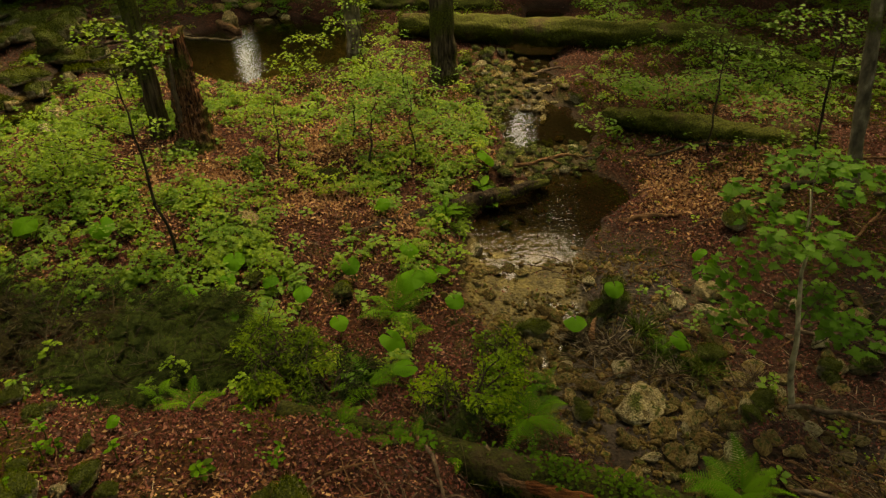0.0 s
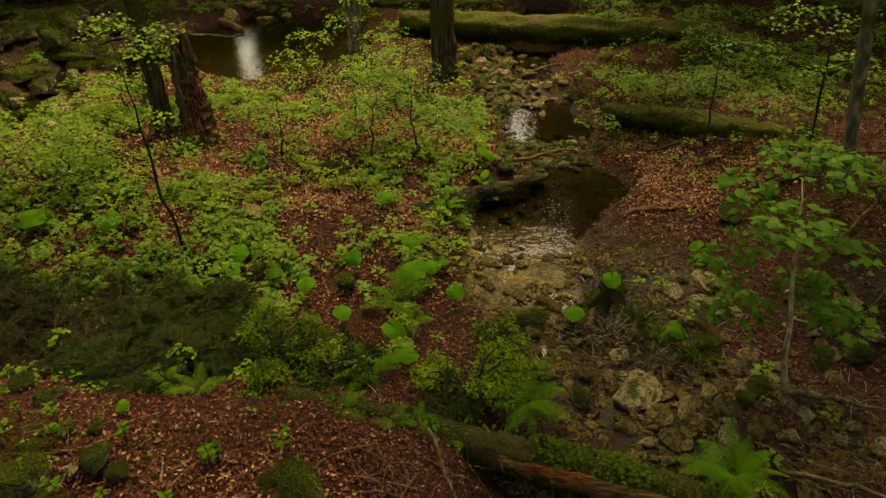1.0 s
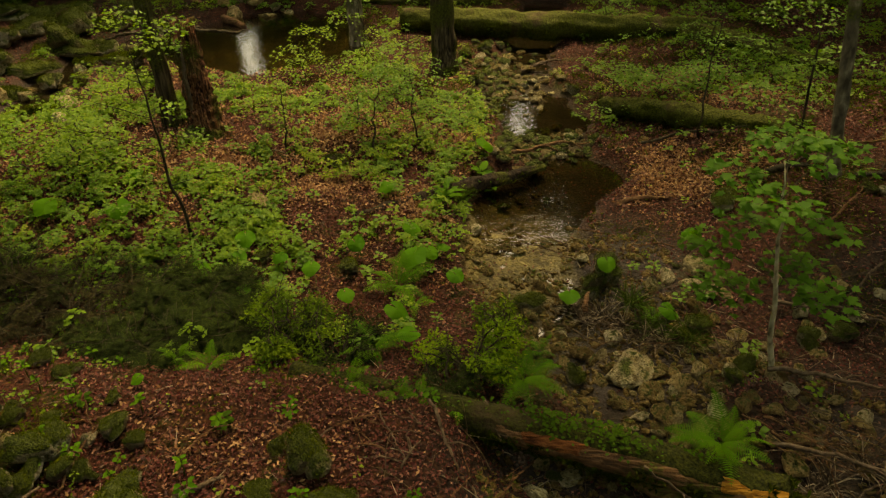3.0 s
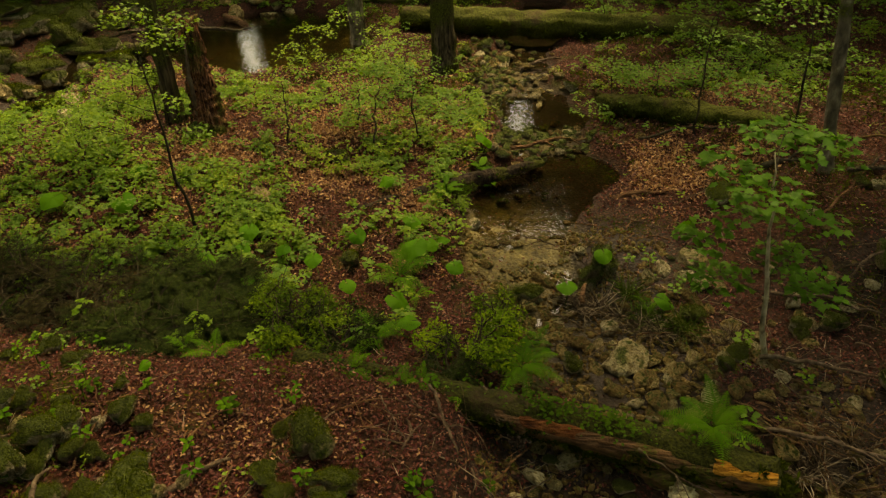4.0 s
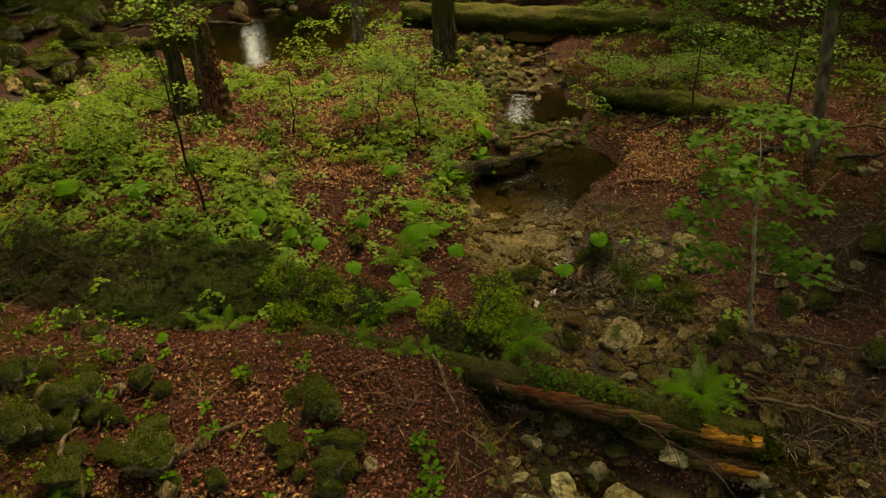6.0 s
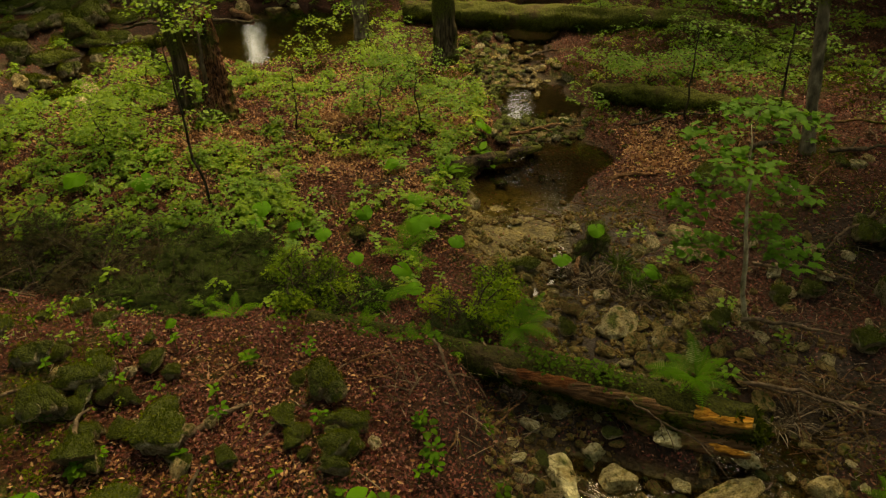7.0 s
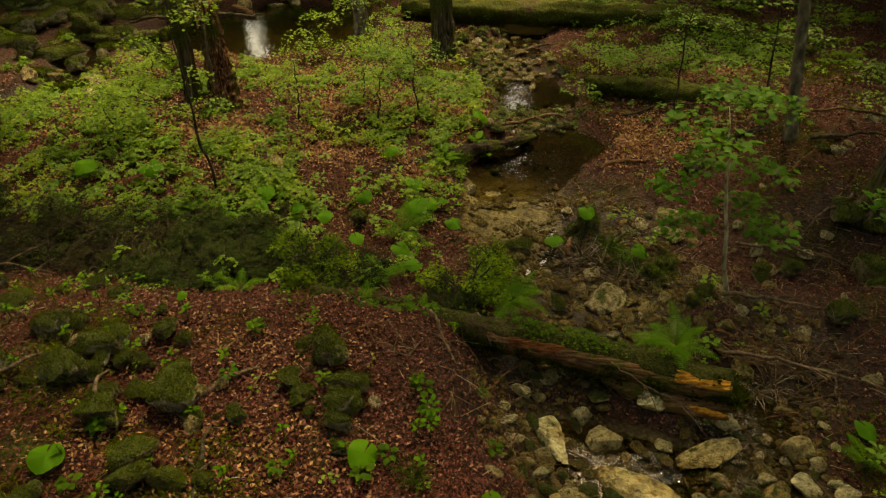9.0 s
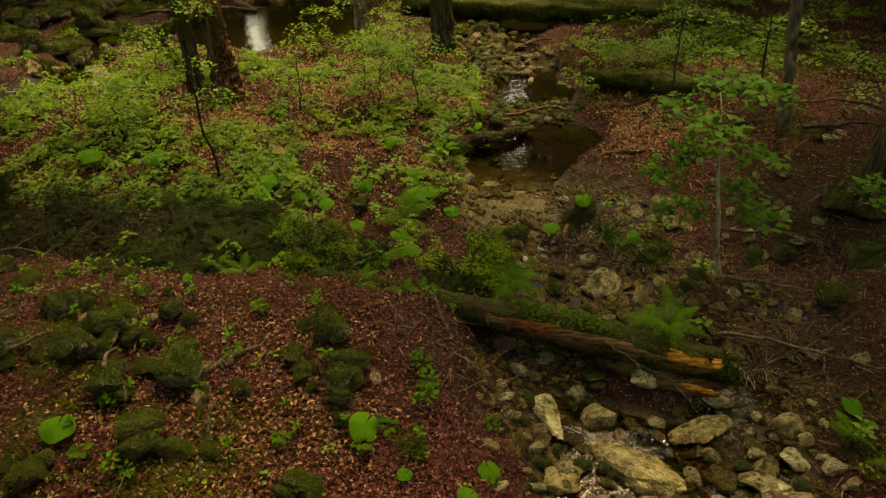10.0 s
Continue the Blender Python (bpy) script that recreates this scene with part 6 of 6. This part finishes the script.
leafy_plant(0.03, 7.05, 15, 0.26, SLIM, "bright green plant with long narrow leaves beside the sunken log", 1)
for k, (x, y) in enumerate([(-2.6, 1.54), (-2.0, 1.5), (-1.77, 2.56), (-1.05, 1.6), (-1.17, 1.84), (-0.22, 2.23), (-0.21, 1.8), (-0.16, 1.5), (-1.86, 2.0), (-2.2, 2.45), (-2.72, 3.06), (-1.62, 2.92), (-1.13, 3.16), (-0.7, 1.68), (-2.45, 1.8), (-1.5, 1.45), (-3.86, 3.38), (-3.49, 3.3), (-3.49, 3.82), (-2.79, 3.24), (-2.94, 3.81), (-4.01, 3.88), (-3.11, 2.75), (-2.67, 2.7), (-2.7, 2.5), (-3.33, 2.38), (-2.24, 3.09), (-3.3, 3.5), (-2.6, 3.6), (-3.7, 3.0), (-3.1, 3.3), (-4.3, 3.4)]):
    leafy_plant(x, y, 4 + k % 4, 0.05 + 0.008 * (k % 3), leaf_shape(0.3, 0.05, 0.12), "little yellow-green seedling in the leaf litter", 20 + k)
for k, (x, y, size) in enumerate([(0.52, 8.0, 0.22), (0.66, 7.75, 0.2), (0.5, 7.7, 0.17)]):
    leafy_plant(x, y, 7, size, leaf_shape(0.27, 0.05, 0.12), "low plant with broad bright green leaves at the pool edge", 2 + k)


def seedling_mesh(seed, leaves, size, height, shape, mat):
    gen = np.random.default_rng(seed)
    a = np.arange(leaves) * 2.4 + gen.normal(0, 0.2, leaves)
    hgt = height * (0.55 + 0.45 * np.arange(leaves) / leaves)
    pos = np.stack([np.cos(a) * 0.03, np.sin(a) * 0.03, hgt], -1)
    v, f = spread(shape, pos, turns(a - np.pi / 2, gen.normal(0.05, 0.2, leaves), gen.normal(0, 0.2, leaves)), size * gen.uniform(0.7, 1.2, leaves))
    return mesh_from("leaves", v, f, mat)


seedling_kinds = []
for k, (n, s, h, shape, mat) in enumerate([(8, 0.075, 0.2, MAPLE, M_MAPLE), (12, 0.06, 0.25, BROAD, M_BEECH), (8, 0.07, 0.16, BROAD, M_MAPLE), (12, 0.06, 0.3, LEAF, M_MAPLE), (9, 0.075, 0.22, MAPLE, M_MAPLE), (10, 0.075, 0.14, BROAD, M_LOGHERB), (12, 0.065, 0.2, LEAF, M_FERN)]):
    ob = thing("seedling", 0, -40, 0, "small green tree seedling with a few fresh leaves", "seedling", "seedlings")
    part("stem", mesh_from("stem", *tube(bend((0, 0, -0.02), (0, 0, h), 6, (0.01, 0, 0), 0.004, k), [0.004, 0.002], 5), M_SEDGE), ob)
    part("leaves", seedling_mesh(600 + k, n, s, h, shape, mat), ob)
    seedling_kinds.append(ob)
SPRIGS = [(2.77, 4.17), (3.09, 3.63), (2.4, 5.06), (2.6, 5.0), (2.5, 5.2), (2.92, 4.38), (-0.15, 2.02), (-0.1, 1.85), (-1.15, 1.54), (-0.93, 2.3), (-1.62, 2.98), (-1.14, 3.06), (0.34, 1.36), (-0.07, 4.58), (-0.82, 5.42), (-1.68, 2.37),
          (-3.87, 3.47), (-3.57, 3.68), (3.29, 1.88), (-2.1, 1.2), (-0.39, 1.63), (2.4, 3.1), (2.5, 3.3), (2.2, 5.4), (2.05, 5.6)]
for k in range(150):
    SPRIGS.append((random.uniform(-4.5, 1.0), random.uniform(5.2, 9.5)) if k < 95 else (random.uniform(-3.2, 0.4), random.uniform(1.0, 3.2)) if k < 112 else (random.uniform(2.6, 5.5), random.uniform(6.5, 11)))
for k, (x, y) in enumerate(SPRIGS):
    if ground_and_wet(np.array([x]), np.array([y]))[1][0] < 0.5 or k < 25:
        copy_thing(seedling_kinds[k % 5 if y > 3.8 or x > 1.5 else 5 + k % 2], Matrix.LocRotScale((x, y, ground_z(x, y)), Euler((0, 0, random.uniform(0, 6.3))), Vector((1, 1, 1)) * random.uniform(0.65, 1.1) * (1.0 if y > 3.8 or x > 1.5 else 0.8)))
for k, ob in enumerate(seedling_kinds):
    x, y = ((-2.0, 6.4), (-0.6, 6.6), (-1.6, 6.9), (-2.9, 7.3), (-1.1, 6.0), (-0.15, 2.2), (-0.1, 1.95))[k]
    ob.location = (x, y, ground_z(x, y))


def herb_amount(x, y):
    """How thickly herbs cover the ground, 0 to 1."""
    left = sm((y - 4.6) / 0.8) * sm((0.9 - x) / 0.6) * sm((12.3 - 0.25 * np.clip(-x - 2.2, 0, 2) - y) / 0.6)
    right = sm((x - 2.2) / 0.8) * sm((y - 9.2) / 1.0)
    bare = np.exp(-(((x + 1.2) / 1.0) ** 2 + ((y - 9.6) / 0.9) ** 2)) + np.exp(-(((x + 0.2) / 0.7) ** 2 + ((y - 9.0) / 0.6) ** 2))
    patch = 0.34 + 0.35 * np.exp(-(((x + 0.9) / 1.3) ** 2 + ((y - 6.7) / 0.9) ** 2)) + 0.9 * vnoise(x, y, 0.8, 31) + 1.1 * vnoise(x, y, 0.35, 32)
    return np.clip((left * 1.05 * (1 - 0.7 * np.clip(bare, 0, 1)) + right * 0.3 + 0.07 + 0.6 * sm((y - 3.9) / 0.4) * sm((5.4 - y) / 0.5) * sm((0.6 - x) / 0.4) * sm((x + 1.6) / 0.5) + 0.26 * sm((y - 4.2) / 0.5) * sm((0.7 - x) / 0.4) + 0.5 * sm((y - 2.5) / 0.5) * sm((4.3 - y) / 0.4) * sm((-2.4 - x) / 0.6) + 0.4 * sm((y - 16.2) / 0.8) + 0.18 * sm((0.8 - x) / 0.5) * sm((3.1 - y) / 0.6) * sm(0.1 + 1.8 * vnoise(x, y, 0.5, 91)) + 0.4 * sm((x - 3.2) / 0.3) * sm((2.8 - y) / 0.5)) * np.clip(patch, 0, 1.3), 0, 1)


def herbs():
    """Low sprays of leaves, each a small flat storey on a short stem."""
    n = 30000
    x, y = rng.uniform(-11, 11, n), rng.uniform(0.8, 19, n)
    z, wet = ground_and_wet(x, y)
    keep = (rng.uniform(0, 1, n) < herb_amount(x, y) * (1 - 0.8 * mud_amount(x, y))) & (wet < 0.5)
    x, y, z = x[keep], y[keep], z[keep]
    n = len(x)
    deep = (y > 3.9) & ((x < 1.2) | (y > 8.5))
    tall = rng.gamma(2.0, 0.055, n) * np.where(deep, np.where((y > 9.5) & (x < -1.2), 0.6, 1.0), 0.4) + 0.02
    wide = rng.uniform(0.05, 0.17, n) * np.where(deep, 1.0, 0.55)
    kind = np.clip(0.5 + 0.5 * vnoise(x, y, 1.5, 41) + rng.normal(0, 0.22, n), 0, 0.999)
    for name, lo, hi, shape, mat, size in (("herb_carpet", 0.0, 0.36, WIDE, M_HERB, 0.031), ("clover_carpet", 0.36, 0.68, WIDE, M_MAPLE, 0.035), ("seedling_carpet", 0.68, 1.0, WIDE, M_BEECH, 0.036)):
        sel = np.nonzero((kind >= lo) & (kind < hi))[0]
        idx = np.repeat(sel, np.where(deep[sel], rng.integers(34, 76, len(sel)), rng.integers(5, 12, len(sel))))
        m = len(idx)
        # leaves in pairs along a few side twigs of each plant
        arm = np.floor(rng.uniform(0, 5, m))
        a = arm * 1.2566 + (idx % 17) * 0.7 + rng.normal(0, 0.13, m)
        d = wide[idx] * rng.uniform(0.15, 1, m)
        storey = np.where(arm % 2 == 0, 1.0, 0.72)
        pos = np.stack([x[idx] + d * np.cos(a), y[idx] + d * np.sin(a), z[idx] + tall[idx] * storey - 0.35 * d * d / wide[idx] + rng.normal(0, 0.006, m)], -1)
        side = rng.choice((-1, 1), m) * rng.uniform(0.5, 1.3, m)
        v, f = spread(shape, pos, turns(a - np.pi / 2 + side, rng.normal(-0.12, 0.22, m), rng.normal(0, 0.2, m)), size * rng.uniform(0.6, 1.35, m) * np.where(deep[idx], 1.0, 0.75))
        stems = (np.array([(-0.04, 0, 0), (0.04, 0, 0), (0, 0, 1)], float), [np.array([(0, 1, 2)])])
        sv, sf = spread(stems, np.stack([x[sel], y[sel], z[sel] - 0.01], -1), turns(rng.uniform(-0.8, 0.8, len(sel)), 0 * x[sel], 0 * x[sel]), np.stack([np.full(len(sel), 0.08), np.full(len(sel), 0.08), tall[sel]], -1))
        tagged(new(name, mesh_from(name, *merge([(v, f), (sv, sf)]), mat)), "low sprays of fresh green herbs and seedlings on the forest floor", "herbs", kind="stuff")


def litter():
    n = 470000
    y = 0.6 + 18.4 * rng.uniform(0, 1, n) ** 1.2
    x = rng.uniform(-1, 1, n) * (1.0 + 0.72 * (y + 2.5))
    back = np.arange(n) > n - 60000
    x, y = np.where(back, rng.uniform(-7, 7, n), x), np.where(back, rng.uniform(-5, 1.2, n), y)
    z, wet = ground_and_wet(x, y)
    amount = (0.75 + 0.4 * vnoise(x, y, 0.8, 51)) * (1 - sm((wet - 0.25) / 0.35)) + 0.05
    amount = np.clip(amount + 0.5 * sm((3.9 - y) / 0.5) * sm((0.6 - x) / 0.5) + 0.6 * np.exp(-(((x - 3.4) / 1.2) ** 2 + ((y - 7.6) / 1.1) ** 2)), 0, 1)
    amount = amount * (1 - 0.6 * sm(0.3 + 1.8 * vnoise(x, y, 0.6, 91)) * sm((-1.2 - x) / 0.8) * sm((4.0 - y) / 0.6)) * (1 - 0.7 * mud_amount(x, y)) * (1 - 0.25 * sm((-1.9 - x + 0.5 * vnoise(x, y, 0.7, 95)) / 0.7) * sm((4.4 - y) / 0.4))
    keep = rng.uniform(0, 1, n) < amount
    x, y, z = x[keep], y[keep], z[keep]
    n = len(x)
    pos = np.stack([x, y, z + rng.uniform(0.004, 0.035, n)], -1)
    v, f = spread(FLECK, pos, turns(rng.uniform(0, 6.3, n), rng.normal(0, 0.5, n), rng.normal(0, 0.55, n)), (rng.uniform(0.016, 0.041, n) * np.interp(y, [3, 9], [1, 1.35]))[:, None] * np.stack([np.ones(n), np.ones(n), rng.uniform(-1, 2, n)], -1))
    tagged(new("leaf_litter", mesh_from("leaf_litter", v, f, M_LITTER)), "thick layer of reddish brown dead beech leaves", "leaf litter", kind="stuff")


herbs()
litter()


def dry_litter():
    """Drier, paler leaves blown together on the open banks."""
    n = 52000
    spot = np.array([(3.2, 8.1, 0.7, 0.6), (3.7, 7.4, 0.7, 0.5), (-0.7, 9.3, 0.7, 0.7), (-1.6, 8.9, 0.5, 0.5), (0.2, 8.9, 0.4, 0.4), (-2.3, 10.6, 0.7, 0.5), (-3.0, 7.6, 0.6, 0.5), (-0.2, 7.0, 0.4, 0.5), (4.6, 9.6, 0.8, 0.5), (3.8, 11.0, 0.8, 0.6), (-2.5, 7.2, 0.8, 0.5), (-3.6, 8.0, 0.8, 0.5), (-1.4, 7.6, 0.7, 0.5), (2.9, 7.4, 0.5, 0.6), (-1.2, 1.7, 0.7, 0.6), (-2.3, 1.5, 0.6, 0.6), (-1.4, 2.9, 0.9, 0.4)])[rng.integers(0, 17, n)]
    x, y = spot[:, 0] + spot[:, 2] * rng.normal(0, 0.6, n), spot[:, 1] + spot[:, 3] * rng.normal(0, 0.6, n)
    x[: n // 3], y[: n // 3] = rng.uniform(-6.5, 0.8, n // 3), rng.uniform(5.2, 12, n // 3)
    z, wet = ground_and_wet(x, y)
    keep = (wet < 0.3) & (rng.uniform(0, 1, n) < np.where(y < 4, 0.35, 0.8)) & (vnoise(x, y, 0.35, 97) > -0.5)
    x, y, z = x[keep], y[keep], z[keep]
    n = len(x)
    v, f = spread(FLECK, np.stack([x, y, z + rng.uniform(0.015, 0.045, n)], -1), turns(rng.uniform(0, 6.3, n), rng.normal(0, 0.5, n), rng.normal(0, 0.5, n)), (rng.uniform(0.024, 0.05, n) * np.interp(y, [3, 9], [1, 1.4]))[:, None] * np.stack([np.ones(n), np.ones(n), rng.uniform(-1, 2, n)], -1))
    tagged(new("dry_leaf_litter", mesh_from("dry_leaf_litter", v, f, M_TAN)), "drifts of dry tan beech leaves on the bank", "leaf litter", kind="stuff")


dry_litter()


def ground_moss():
    """Flat cushions of moss shoots on the stony ground."""
    n = 170000
    back = np.arange(n) > 120000
    x, y = np.where(back, rng.uniform(-9, 7, n), rng.uniform(-5, 5, n)), np.where(back, rng.uniform(8, 17, n), 0.7 + 7.3 * rng.uniform(0, 1, n) ** 1.5)
    z, wet = ground_and_wet(x, y)
    want = 0.6 * sm(-0.1 + 0.35 * sm((-1.6 - x) / 1.0) + 1.5 * vnoise(x, y, 0.6, 91) + 0.8 * vnoise(x, y, 0.25, 94)) * sm((-0.8 - x) / 0.8) * sm((4.1 - y) / 0.6) + 0.8 * sm(2.2 * vnoise(x, y, 0.6, 92)) * sm((x - 2.6) / 0.8) + 0.7 * sm(3 * vnoise(x, y, 0.8, 93) - 0.4) * sm((y - 4.8) / 0.6)
    keep = (rng.uniform(0, 1, n) < want) & (wet < 0.4)
    x, y, z = x[keep], y[keep], z[keep]
    n = len(x)
    v, f = spread(BLADE, np.stack([x, y, z + 0.025], -1), turns(rng.uniform(0, 6.3, n), rng.uniform(0.0, 0.9, n), rng.normal(0, 0.3, n)), rng.uniform(0.025, 0.055, n) * np.where(y > 8, 2.0, 1.0))
    tagged(new("ground_moss", mesh_from("ground_moss", v, f, M_MOSSLEAF)), "low green moss cushions on the forest floor", "moss", kind="stuff")


ground_moss()


def twig_debris():
    """Fine broken twigs strewn over the litter and mud."""
    n = 11000
    y = 0.7 + 10 * rng.uniform(0, 1, n) ** 1.3
    x = rng.uniform(-1, 1, n) * (1.0 + 0.72 * (y + 2.5))
    z, wet = ground_and_wet(x, y)
    keep = (wet < 0.75) & (rng.uniform(0, 1, n) < 0.16 + mud_amount(x, y) + 0.5 * sm((x - 2.2) / 0.6) * sm((6.5 - y) / 1.0))
    x, y, z = x[keep], y[keep], z[keep]
    n = len(x)
    bar = (np.array([(-0.5, 0, 0), (0.5, 0, 0), (0, 0, 0.9), (-0.4, 0.5, 0.6), (0.4, 0.5, 0.5), (0, 0.5, 1.4), (-0.15, 1, 0), (0.2, 1, 0), (0, 1, 0.4)], float),
           [np.array([(0, 1, 4, 3), (1, 2, 5, 4), (2, 0, 3, 5), (3, 4, 7, 6), (4, 5, 8, 7), (5, 3, 6, 8)])])
    thick, length = rng.uniform(0.002, 0.008, n), rng.gamma(3, 0.04, n)
    v, f = spread(bar, np.stack([x, y, z + 0.02], -1), turns(rng.uniform(0, 6.3, n), rng.normal(0.03, 0.1, n), rng.normal(0, 0.3, n)), np.stack([thick, length, thick], -1))
    tagged(new("twig_debris", mesh_from("twig_debris", v, f, M_DEBRIS)), "fine dry twigs strewn over leaf litter and mud", "twigs", kind="stuff")


twig_debris()
